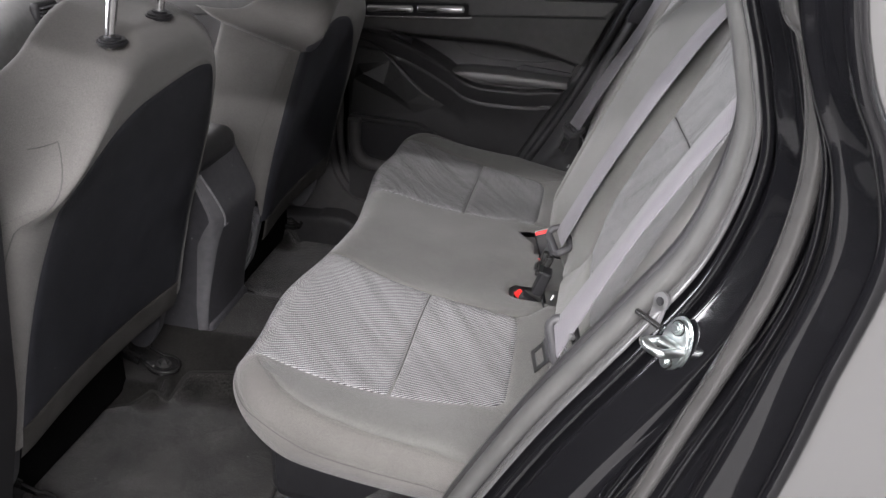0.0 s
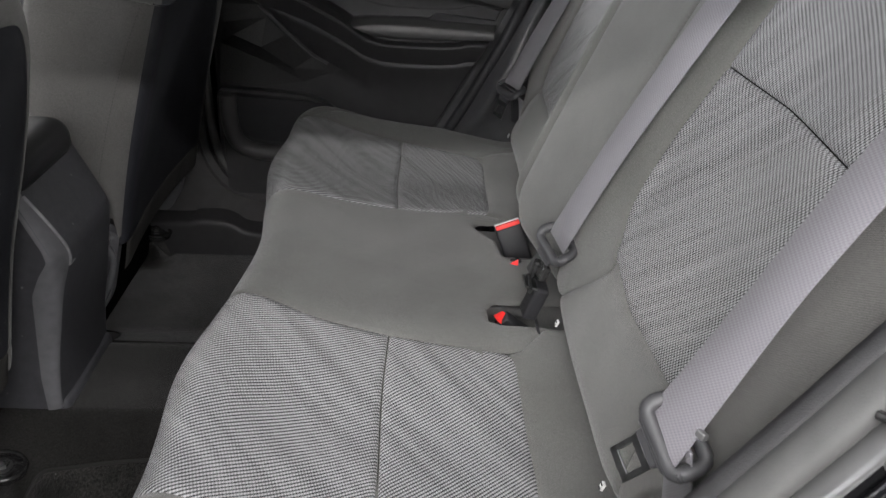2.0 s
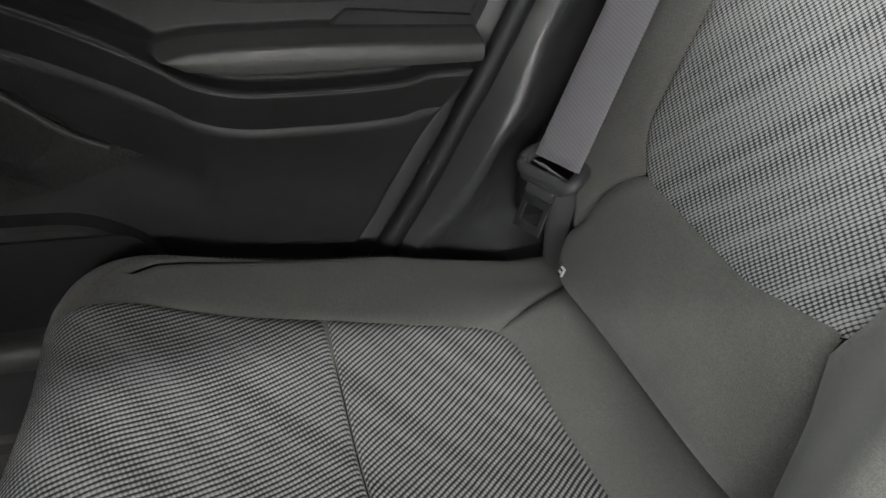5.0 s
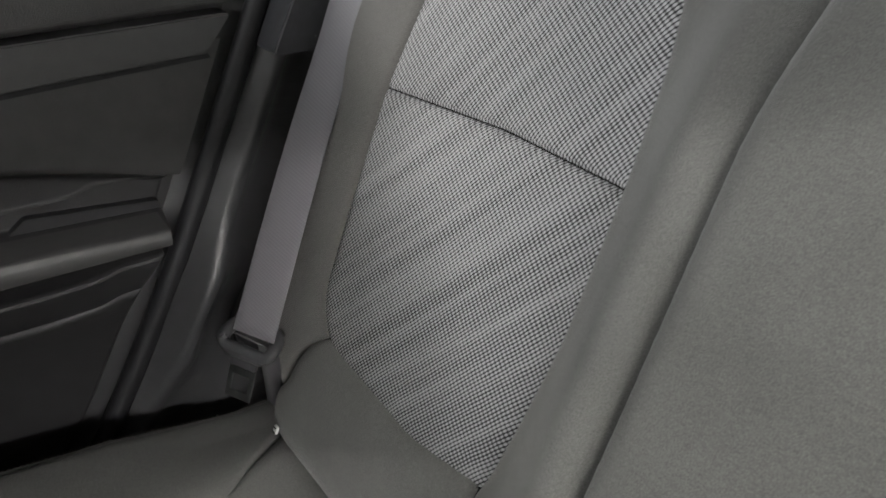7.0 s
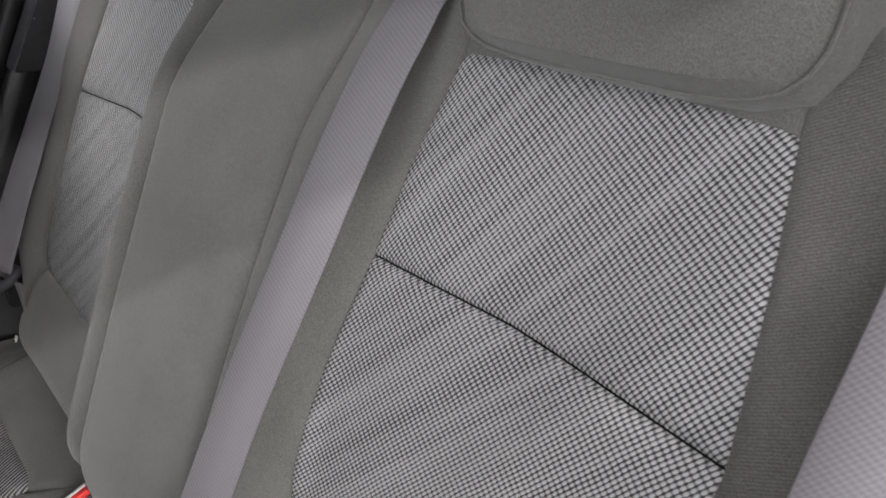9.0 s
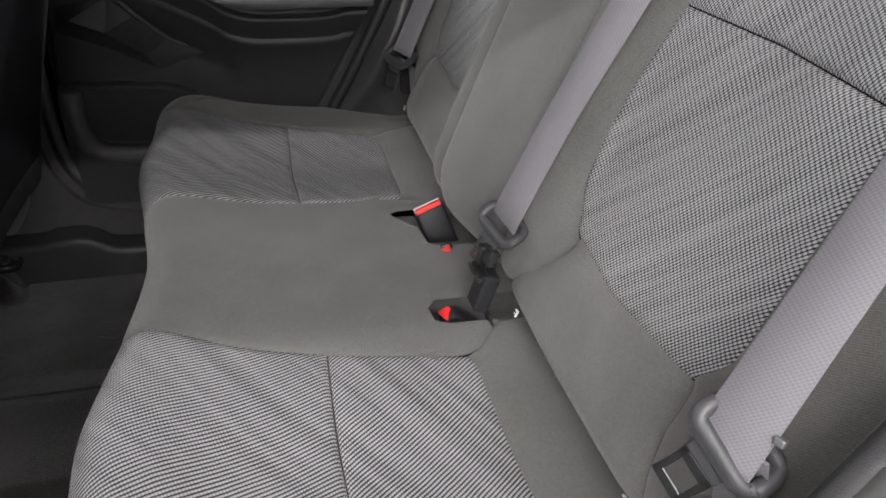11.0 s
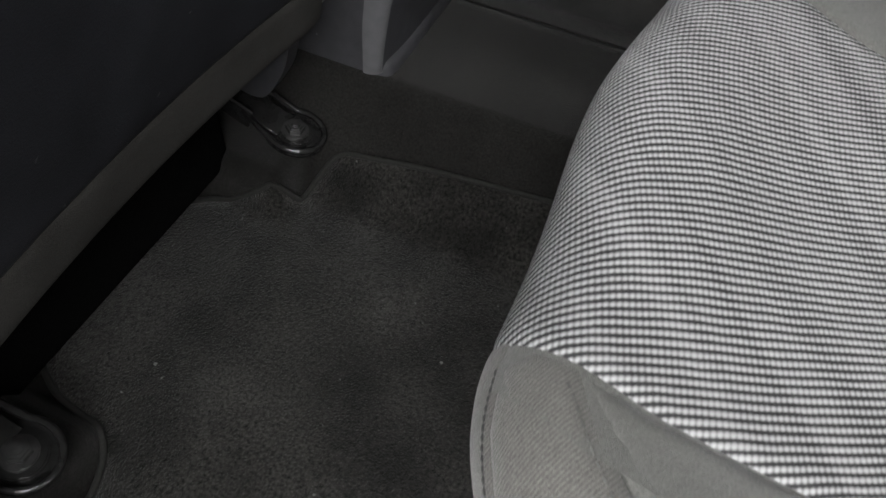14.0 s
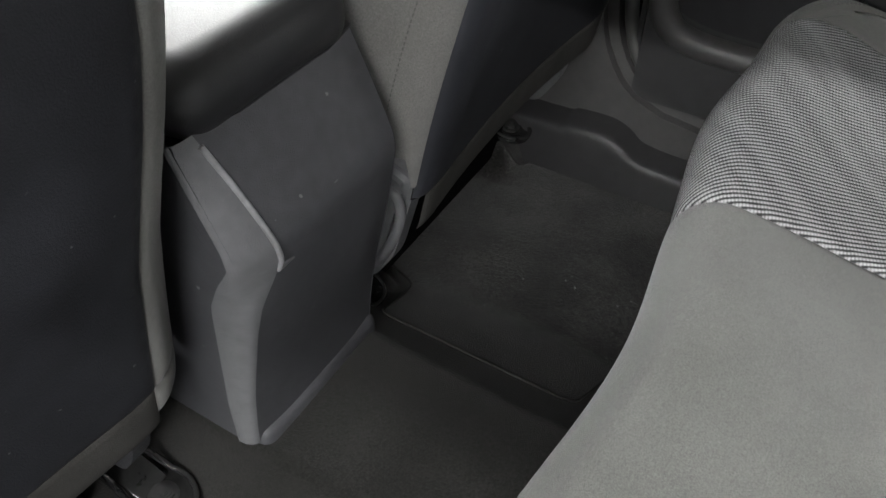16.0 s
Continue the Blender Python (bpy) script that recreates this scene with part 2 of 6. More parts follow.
QUARTER = mat("dark_satin_quarter_trim", (0.052, 0.052, 0.054), 0.30, spec=0.55, noise_scale=50, noise_amt=0.1, bump=0.2, bump_scale=900, stain=0.08)
TRIM_SATIN = mat("satin_grey_door_strip", (0.085, 0.084, 0.085), 0.32, spec=0.5, noise_scale=60, noise_amt=0.06, bump=0.1, bump_scale=700)
DOOR_RIM = mat("satin_door_rim", (0.065, 0.063, 0.063), 0.42, spec=0.5, noise_scale=50, noise_amt=0.1, bump=0.2, bump_scale=800)
CONSOLE_D = mat("dark_console_panel", (0.058, 0.058, 0.064), 0.5, spec=0.4, noise_scale=80, noise_amt=0.12, bump=0.3, bump_scale=800, stain=0.1, dust=0.5)
CARPET = mat("black_floor_carpet", (0.0153, 0.0146, 0.0138), 0.95, spec=0.1, noise_scale=480, noise_amt=0.5, bump=0.6, bump_scale=900, stain=0.35, stain_scale=12, sheen=0.2)
MAT_PILE = mat("charcoal_mat_pile", (0.0196, 0.0187, 0.0174), 0.95, spec=0.1, noise_scale=300, noise_amt=0.9, bump=1.0, bump_scale=560, stain=0.75, stain_scale=13, sheen=0.3, dust=0.5)
HEM = mat("dark_seat_hem", (0.055, 0.053, 0.05), 0.85, spec=0.25, noise_scale=900, noise_amt=0.3, bump=0.4, bump_scale=1100, stain=0.2, stain_scale=20)
SHELF = mat("black_shelf_felt", (0.006, 0.006, 0.006), 0.95, spec=0.0, noise_scale=300, noise_amt=0.3)
GUIDE_BLACK = mat("glossy_black_guide", (0.02, 0.02, 0.02), 0.22, noise_scale=60, noise_amt=0.06)
LIGHT_PLASTIC = mat("light_grey_plastic", (0.52, 0.52, 0.50), 0.4, noise_scale=60, noise_amt=0.06)
LID_VINYL = mat("black_armrest_vinyl", (0.022, 0.022, 0.024), 0.44, spec=0.6, noise_scale=60, noise_amt=0.1, bump=0.12, bump_scale=700)
MAT_EDGE = mat("mat_binding", (0.019, 0.019, 0.0175), 0.9, noise_scale=500, noise_amt=0.3)
RUBBER = mat("grey_black_rubber_seal", (0.082, 0.082, 0.080), 0.50, spec=0.4, noise_scale=40, noise_amt=0.1, bump=0.1, bump_scale=900)
PAINT = mat("gloss_black_paint", (0.006, 0.006, 0.007), 0.12, spec=0.5, coat=1.0, noise_scale=500, noise_amt=0.3, bump=0.03, bump_scale=250)
# the black jamb's reflections are put into the grey of these two
FLANGE_REFLECTION = mat("flange_reflection_grey", (0.15, 0.15, 0.15), 0.20, metal=0.4, spec=0.7, coat=0.8, noise_scale=40, noise_amt=0.1)
JAMB_REFLECTION = mat("jamb_reflection_grey", (0.055, 0.054, 0.053), 0.15, spec=0.7, coat=1.0, noise_scale=40, noise_amt=0.1)
# grey base stands in for the room mirrored in the black outer panel
GREY_REFLECTION = mat("panel_reflection_grey", (0.12, 0.12, 0.118), 0.45, spec=0.5, coat=0.3, noise_scale=3, noise_amt=0.05)
CHROME = mat("chrome", (0.85, 0.85, 0.86), 0.12, metal=1.0, noise_scale=60, noise_amt=0.05)
SATIN = mat("satin_silver_trim", (0.30, 0.30, 0.30), 0.35, metal=0.8, noise_scale=60, noise_amt=0.05)
BOLT_STEEL = mat("dark_oiled_bolt_steel", (0.10, 0.10, 0.10), 0.25, metal=0.6, noise_scale=120, noise_amt=0.2)
ZINC = mat("zinc_plated_steel", (0.62, 0.66, 0.66), 0.28, metal=1.0, noise_scale=120, noise_amt=0.12, bump=0.1, bump_scale=300)
STEEL_D = mat("black_coated_steel", (0.02, 0.02, 0.02), 0.2, spec=0.6, noise_scale=90, noise_amt=0.2, bump=0.2, bump_scale=200)
RED = mat("red_release_button", (0.85, 0.035, 0.03), 0.4, spec=0.5, noise_scale=50, noise_amt=0.06)
GREY_PLASTIC = mat("grey_belt_plastic", (0.05, 0.05, 0.053), 0.4, spec=0.45, noise_scale=60, noise_amt=0.08, bump=0.15, bump_scale=900)
WHITE_TAG = mat("white_woven_tag", (0.62, 0.62, 0.61), 0.7, noise_scale=400, noise_amt=0.1)
BEIGE = mat("beige_pillar_trim", (0.55, 0.50, 0.46), 0.7, noise_scale=200, noise_amt=0.08, bump=0.1)
HEADLINER = mat("light_grey_headliner", (0.42, 0.40, 0.38), 0.9, noise_scale=300, noise_amt=0.1, bump=0.2)
FLOOR_M = mat("grey_showroom_floor", (0.06, 0.06, 0.058), 0.5, spec=0.35, noise_scale=3, noise_amt=0.1, stain=0.08, stain_scale=0.7, bump=0.05, bump_scale=60)
WALL_M = mat("grey_white_wall", (0.58, 0.575, 0.57), 0.8, noise_scale=2, noise_amt=0.05, bump=0.1, bump_scale=80)
CEIL_M = mat("white_ceiling", (0.55, 0.55, 0.545), 0.9, noise_scale=2, noise_amt=0.05)
SEAM_T = mat("dark_seam_line", (0.012, 0.012, 0.012), 0.9, spec=0.1, noise_scale=300, noise_amt=0.2)
BRACKET_GREY = mat("pale_grey_bracket", (0.11, 0.11, 0.112), 0.6, noise_scale=90, noise_amt=0.12, stain=0.15, stain_scale=60)
LATCH_STEEL = mat("dull_latch_steel", (0.17, 0.175, 0.175), 0.40, metal=1.0, noise_scale=120, noise_amt=0.15)
THREAD_D = mat("black_stitching_thread", (0.04, 0.04, 0.04), 0.8, noise_scale=300, noise_amt=0.2)
THREAD = mat("grey_stitching_thread", (0.085, 0.085, 0.08), 0.8, noise_scale=300, noise_amt=0.2)

GLASS = bpy.data.materials.new("window_glass")
GLASS.use_nodes = True
_g = GLASS.node_tree.nodes["Principled BSDF"]
_g.inputs["Base Color"].default_value = (0.85, 0.9, 0.88, 1)
_g.inputs["Roughness"].default_value = 0.0
_g.inputs["Transmission Weight"].default_value = 1.0
_g.inputs["IOR"].default_value = 1.45

# ---------------------------------------------------------------- mesh helpers
from mathutils.geometry import delaunay_2d_cdt


def link_mesh(name, verts, faces, material, parent=None, label="", smooth=True, uvs=None):
    me = bpy.data.meshes.new(name)
    me.from_pydata([tuple(v) for v in verts], [], [tuple(f) for f in faces])
    me.validate()
    if smooth:
        me.polygons.foreach_set("use_smooth", [True] * len(me.polygons))
    if uvs is not None:
        layer = me.uv_layers.new(name="UVMap")
        idx = np.zeros(len(me.loops), dtype=np.int32)
        me.loops.foreach_get("vertex_index", idx)
        layer.data.foreach_set("uv", np.asarray(uvs, dtype=np.float32)[idx].ravel())
    me.materials.append(material)
    ob = new(name, me)
    if parent:
        ob.parent = parent
    if label:
        ob["label"] = label
    return ob


def part(name, bm, material, parent=None, label="", smooth=False):
    me = bpy.data.meshes.new(name)
    bm.to_mesh(me)
    bm.free()
    if smooth:
        me.polygons.foreach_set("use_smooth", [True] * len(me.polygons))
        me.set_sharp_from_angle(angle=radians(35))
    me.materials.append(material)
    ob = new(name, me)
    if parent:
        ob.parent = parent
    if label:
        ob["label"] = label
    return ob


def thing(name, label, category, group="", kind=""):
    return tagged(new(name), label, category, group, kind)


def rbox(size, bevel=0.006, m=None, seg=3):
    """A box with rounded edges, centred, or placed by the pose m."""
    bm = bmesh.new()
    bmesh.ops.create_cube(bm, size=1.0)
    bmesh.ops.scale(bm, vec=size, verts=bm.verts)
    if bevel:
        bmesh.ops.bevel(bm, geom=bm.edges[:], offset=min(bevel, min(size) * 0.49), segments=seg, profile=0.5, affect="EDGES")
    if m is not None:
        bmesh.ops.transform(bm, matrix=m, verts=bm.verts)
    return bm


def cyl(r, h, m=None, seg=24, r2=None, bevel=0.0):
    bm = bmesh.new()
    bmesh.ops.create_cone(bm, cap_ends=True, segments=seg, radius1=r, radius2=r if r2 is None else r2, depth=h)
    if bevel:
        caps = [e for e in bm.edges if abs(e.verts[0].co.z - e.verts[1].co.z) < 1e-6]
        bmesh.ops.bevel(bm, geom=caps, offset=bevel, segments=2, affect="EDGES")
    if m is not None:
        bmesh.ops.transform(bm, matrix=m, verts=bm.verts)
    return bm


def join(*bms):
    out = bmesh.new()
    for b in bms:
        me = bpy.data.meshes.new("tmp")
        b.to_mesh(me)
        b.free()
        out.from_mesh(me)
        bpy.data.meshes.remove(me)
    return out


def spline(points, n):
    """n points on a Catmull-Rom curve through the given ones."""
    p = np.array(points, float)
    p = np.vstack([2 * p[0] - p[1], p, 2 * p[-1] - p[-2]])
    segs = len(p) - 3
    out = []
    for t in np.linspace(0, segs, n):
        i = min(int(t), segs - 1)
        f = t - i
        a, b, c, d = p[i], p[i + 1], p[i + 2], p[i + 3]
        out.append(0.5 * (2 * b + (c - a) * f + (2 * a - 5 * b + 4 * c - d) * f * f + (3 * b - a - 3 * c + d) * f ** 3))
    return np.array(out)


def grid_mesh(name, rows, material, parent=None, label="", closed=False, smooth=True, flip=False, uv=False):
    """A surface through rows of points of equal length."""
    rows = np.array(rows, float)
    r, c, _ = rows.shape
    faces = []
    for i in range(r - 1):
        for j in range(c if closed else c - 1):
            k = (j + 1) % c
            f = (i * c + j, i * c + k, (i + 1) * c + k, (i + 1) * c + j)
            faces.append(f[::-1] if flip else f)
    uvs = None
    if uv:
        du = np.r_[0, np.cumsum(np.linalg.norm(np.diff(rows[:, 0], axis=0), axis=1))]
        dv = np.r_[0, np.cumsum(np.linalg.norm(np.diff(rows[0], axis=0), axis=1))]
        uvs = np.array([(a, b) for a in du for b in dv])
    return link_mesh(name, rows.reshape(-1, 3), faces, material, parent, label, smooth, uvs)


def sweep(path, profile, material, name, parent=None, label="", side=None, closed=True, caps=True):
    """A profile of (across, out) swept along a path; side gives the across direction."""
    path = np.array(path, float)
    tang = np.gradient(path, axis=0)
    tang /= np.linalg.norm(tang, axis=1)[:, None] + 1e-12
    rows = []
    prev = None
    for i, (p, t) in enumerate(zip(path, tang)):
        s = np.array(side[i] if side is not None and np.ndim(side) == 2 else (side if side is not None else (0, 0, 1)), float)
        if prev is not None and side is None:
            s = prev
        s = s - t * (s @ t)
        s /= np.linalg.norm(s) + 1e-12
        prev = s
        o = np.cross(t, s)
        rows.append([p + a * s + b * o for a, b in profile])
    ob = grid_mesh(name, rows, material, parent, label, closed=closed, uv=True)
    if caps and closed:
        bm = bmesh.new()
        bm.from_mesh(ob.data)
        bm.verts.ensure_lookup_table()
        n = len(profile)
        for base in (0, (len(path) - 1) * n):
            try:
                bm.faces.new([bm.verts[base + k] for k in range(n)])
            except ValueError:
                pass
        bmesh.ops.recalc_face_normals(bm, faces=bm.faces)
        bm.to_mesh(ob.data)
        bm.free()
    return ob


def circle(r, n=10, sy=1.0):
    return [(r * math.cos(k * 2 * math.pi / n), sy * r * math.sin(k * 2 * math.pi / n)) for k in range(n)]


def rounded(poly, radius, seg=5):
    """A polygon with its corners rounded; radius is one number or one for each corner."""
    out = []
    n = len(poly)
    rad = radius if isinstance(radius, (list, tuple)) else [radius] * n
    for i in range(n):
        a, b, c = (np.array(poly[k % n], float) for k in (i - 1, i, i + 1))
        r = min(rad[i], 0.45 * np.linalg.norm(a - b), 0.45 * np.linalg.norm(c - b))
        if r < 1e-5:
            out.append(tuple(b))
            continue
        p, q = b + (a - b) / np.linalg.norm(a - b) * r, b + (c - b) / np.linalg.norm(c - b) * r
        for t in np.linspace(0, 1, seg + 1):
            out.append(tuple((1 - t) ** 2 * p + 2 * t * (1 - t) * b + t * t * q))
    return out


def resample(poly, step):
    out = []
    n = len(poly)
    for i in range(n):
        a, b = np.array(poly[i], float), np.array(poly[(i + 1) % n], float)
        k = max(1, int(np.ceil(np.linalg.norm(b - a) / step)))
        out += [tuple(a + (b - a) * j / k) for j in range(k)]
    return out


def cover(name, surf, outline, material, parent, label="", step=0.008, groove=0.0055, soft=0.0028, flip=False, puff=0.0, wrinkle=0.0, seam=False):
    """A sewn cover panel on the surface surf(a, b) -> (points, normals): it dips into its seams along the outline."""
    edge = np.array(resample(outline, step * 0.9))
    lo, hi = edge.min(0), edge.max(0)
    ga, gb = np.meshgrid(np.arange(lo[0], hi[0], step), np.arange(lo[1], hi[1], step * 0.9), indexing="ij")
    gb = gb + (np.arange(ga.shape[0]) % 2)[:, None] * step * 0.45
    pts = np.stack([ga.ravel(), gb.ravel()], 1)
    nxt = np.roll(edge, -1, axis=0)

    def dist(p):
        best = np.full(len(p), 9.0)
        for s, e in zip(edge, nxt):
            d = e - s
            t = np.clip(((p - s) @ d) / (d @ d + 1e-15), 0, 1)
            best = np.minimum(best, np.hypot(*(p - s - t[:, None] * d).T))
        return best

    inside = np.zeros(len(pts), bool)
    for s, e in zip(edge, nxt):
        hitc = (s[1] > pts[:, 1]) != (e[1] > pts[:, 1])
        with np.errstate(divide="ignore", invalid="ignore"):
            xs = s[0] + (pts[:, 1] - s[1]) / (e[1] - s[1]) * (e[0] - s[0])
        inside ^= hitc & (pts[:, 0] < xs)
    pts = pts[inside]
    # a ring of points close to the seam keeps its valley narrow
    tg = np.roll(edge, -1, axis=0) - np.roll(edge, 1, axis=0)
    nrm = np.stack([-tg[:, 1], tg[:, 0]], 1) / (np.linalg.norm(tg, axis=1)[:, None] + 1e-12)
    ring_ = np.vstack([edge + nrm * 0.0036, edge - nrm * 0.0036])
    ok = np.zeros(len(ring_), bool)
    for s, e in zip(edge, nxt):
        hitc = (s[1] > ring_[:, 1]) != (e[1] > ring_[:, 1])
        with np.errstate(divide="ignore", invalid="ignore"):
            xs = s[0] + (ring_[:, 1] - s[1]) / (e[1] - s[1]) * (e[0] - s[0])
        ok ^= hitc & (ring_[:, 0] < xs)
    ring_ = ring_[ok]
    ring_ = ring_[dist(ring_) > 0.0030]
    pts = np.vstack([pts[dist(pts) > 0.0036 + step * 0.4], ring_])
    verts, _, faces, *_ = delaunay_2d_cdt([Vector(p) for p in np.vstack([edge, pts])], [], [list(range(len(edge)))], 1, 1e-7)
    uv = np.array([tuple(v) for v in verts])
    d = dist(uv)
    off = -groove * np.exp(-d / soft) + puff * (1 - np.exp(-d / 0.05))
    P, N = surf(uv[:, 0], uv[:, 1])
    if wrinkle:
        w = np.array([noise.noise(Vector((p[0] * 9, p[1] * 9, p[2] * 9))) for p in P])
        off = off + wrinkle * w * (1 - np.exp(-d / 0.03))
    P = P + N * off[:, None]
    # face the way that the surface's own normal points
    fs = [tuple(f) for f in faces]
    votes = sum(np.sign(np.cross(P[f[1]] - P[f[0]], P[f[2]] - P[f[0]]) @ N[f[0]]) for f in fs[:: max(1, len(fs) // 50)])
    if votes < 0:
        fs = [f[::-1] for f in fs]
    ob = link_mesh(name, P, fs, material, parent, label, True, uv)
    if seam:
        ring = np.array(resample(outline, 0.006))
        ring = np.vstack([ring, ring[:1]])
        P, N = surf(ring[:, 0], ring[:, 1])
        # dark tube added to the shade in the groove
        rail(P - N * (groove * 0.8), 0.0006, SEAM_T, "seam", parent, n=6)
    return ob


def wrap(a, b, a_hi, b_lo, b_hi, rc, R, a_lo=None, tuck=math.pi / 2):
    """Folds a flat sheet over the rounded edges of a slab: plan position and drop below the slab's face, with the outward tilt."""
    a, b = np.asarray(a, float), np.asarray(b, float)
    a_min = a_lo if a_lo is not None else -9.0
    ca, cb = np.clip(a, a_min + (rc if a_lo is not None else 0), a_hi - rc), np.clip(b, b_lo + rc, b_hi - rc)
    va, vb = a - ca, b - cb
    ln = np.hypot(va, vb)
    dist_ = np.maximum(0, ln - rc)
    ux, uy = np.where(ln > 1e-9, va / np.maximum(ln, 1e-9), 0), np.where(ln > 1e-9, vb / np.maximum(ln, 1e-9), 0)
    th = np.minimum(dist_ / R, tuck)
    rest = np.maximum(0, dist_ - R * tuck)
    h = R * np.sin(th) + rest * math.cos(tuck)
    drop = R * (1 - np.cos(th)) + rest * math.sin(tuck)
    core = np.minimum(ln, rc)
    return ca + ux * (core + h), cb + uy * (core + h), drop, ux * np.sin(th), uy * np.sin(th), np.cos(th)


def rail(path, r, material, name, parent=None, label="", n=10, sy=1.0):
    return sweep(path, circle(r, n, sy), material, name, parent, label)


def ribbon(path, across, width, material, name, parent=None, label="", thick=0.0016, n=40):
    """Webbing of a given width along a path, with its own thickness and rounded selvedges."""
    P, A = spline(path, n), spline(across, n)
    h, t = width / 2, thick / 2
    prof = [(-h, 0), (-h + t, t), (-h * 0.5, t), (0, t), (h * 0.5, t), (h - t, t), (h, 0), (h - t, -t), (0, -t), (-h + t, -t)]
    return sweep(P, prof, material, name, parent, label, side=A)


def stitches(name, surf, line, parent, gap=0.0055, length=0.0032, r=0.0006, lift=0.0004, material=None):
    """A row of short thread stitches along a line on a surface."""
    line = spline(line, 400)
    P, N = surf(line[:, 0], line[:, 1])
    s = np.r_[0, np.cumsum(np.linalg.norm(np.diff(P, axis=0), axis=1))]
    verts, faces = [], []
    for k in np.arange(0, s[-1] - length, gap):
        e = []
        for q in (k, k + length):
            e.append(np.array([np.interp(q, s, P[:, i]) for i in range(3)]))
        nrm = np.array([np.interp(k, s, N[:, i]) for i in range(3)])
        t = (e[1] - e[0]) / (np.linalg.norm(e[1] - e[0]) + 1e-9)
        o = np.cross(nrm, t)
        base = len(verts)
        for q, z in ((e[0], 0), (0.5 * (e[0] + e[1]), r), (e[1], 0)):
            for sgn, up in ((-1, 0), (0, 1), (1, 0)):
                verts.append(q + o * sgn * r + nrm * (lift + z * up + up * r))
        for i in (0, 3):
            for j in (0, 1):
                faces.append((base + i + j, base + i + j + 1, base + i + j + 4, base + i + j + 3))
    ob = link_mesh(name, verts, faces, material or THREAD, parent)
    ob["kind"] = "stuff"
    return ob


# ---------------------------------------------------------------- the showroom round the car
GROUND_Z = -0.32


def slab(name, size, centre, material, label, category="structure", bevel=0.0):
    ob = part(name, rbox(size, bevel, pose(*centre)), material)
    return tagged(ob, label, category, kind="structure")


slab("ground", (18, 18, 0.1), (0, 0, GROUND_Z - 0.05), FLOOR_M, "smooth grey showroom floor under the car", "floor")
slab("wall_north", (18, 0.2, 3.5), (0, 6.6, GROUND_Z + 1.65), WALL_M, "plain pale grey showroom wall", "wall")
slab("wall_south", (18, 0.2, 3.5), (0, -9.0, GROUND_Z + 1.65), WALL_M, "plain pale grey showroom wall", "wall")
slab("wall_east", (0.2, 15.4, 3.5), (8.0, -1.2, GROUND_Z + 1.65), WALL_M, "plain pale grey showroom wall", "wall")
# this wall's opening is unseen, left for the added front light
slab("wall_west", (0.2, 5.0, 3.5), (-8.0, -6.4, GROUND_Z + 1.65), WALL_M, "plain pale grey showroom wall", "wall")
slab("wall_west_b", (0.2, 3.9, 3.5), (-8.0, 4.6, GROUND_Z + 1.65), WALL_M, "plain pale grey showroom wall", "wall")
slab("wall_west_sill", (0.2, 6.6, 0.5), (-8.0, -0.6, GROUND_Z + 0.2), WALL_M, "low pale grey wall below the unseen window opening", "wall")
slab("wall_west_head", (0.2, 6.6, 0.6), (-8.0, -0.6, 2.85), WALL_M, "pale grey wall above the unseen window opening", "wall")
slab("ceiling", (18, 18, 0.1), (0, 0, CEIL_Z + 0.06), CEIL_M, "white showroom ceiling", "ceiling")

# ---------------------------------------------------------------- rear bench cushion
SYM = -0.012  # the car's middle line


def cushion_surface(a, b):
    """a: from the backrest forward, b: across, both along the cloth."""
    pa, pb, drop, na, nb, nz = wrap(a, np.asarray(b) - SYM, 0.428, -0.558, 0.558, 0.080, 0.045, tuck=2.5)
    x = 0.05 - pa + (0.026 * np.exp(-(pb / 0.15) ** 2) - 0.011 * np.exp(-((np.abs(pb) - 0.30) / 0.09) ** 2)) * np.clip((pa - 0.2) / 0.2, 0, 1)
    y = pb + SYM
    z = 0.34 - 0.12 * (x + 0.2) + 0.28 * (x + 0.2) ** 2
    z = z - 0.010 * np.exp(-((np.abs(pb) - 0.34) / 0.09) ** 2) * np.clip((0.40 - pa) / 0.1, 0, 1)
    z = z + 0.006 * np.exp(-(pb / 0.10) ** 2) + 0.013 * np.exp(-((np.abs(pb) - 0.55) / 0.06) ** 2) + 0.009 * np.exp(-((pa - 0.42) / 0.06) ** 2)
    z = z - 0.020 * np.clip((0.17 - pa) / 0.13, 0, 1) * np.clip((np.abs(pb) - 0.47) / 0.06, 0, 1)
    P = np.stack([x, y, z - drop], 1)
    N = np.stack([-na + 0.1 * nz, nb, nz], 1)
    return P, N / np.linalg.norm(N, axis=1)[:, None]


rear_seat = thing("rear_bench_seat", "charcoal fabric rear bench seat with woven grey inserts", "car seat")
bench = part("seat_cushion", rbox((0.36, 1.02, 0.16), 0.03, pose(-0.20, SYM, 0.20)), BLACK_PLASTIC, rear_seat, "charcoal fabric bench cushion with woven grey inserts")
IN_R = [(0.088, 0.197), (0.084, 0.458), (0.25, 0.486), (0.25, 0.180)]
IN_F = [(0.25, 0.180), (0.25, 0.486), (0.40, 0.499), (0.47, 0.490), (0.60, 0.47), (0.66, 0.46), (0.66, 0.140), (0.60, 0.142), (0.47, 0.147), (0.415, 0.155), (0.36, 0.166)]
OUT_SEAM = [(-0.03, 0.578), (0.08, 0.580), (0.16, 0.578), (0.23, 0.576), (0.276, 0.573), (0.32, 0.568), (0.357, 0.560), (0.384, 0.549), (0.412, 0.524), (0.434, 0.494)]


def side(poly, s):
    return [(a, SYM + s * b) for a, b in poly]


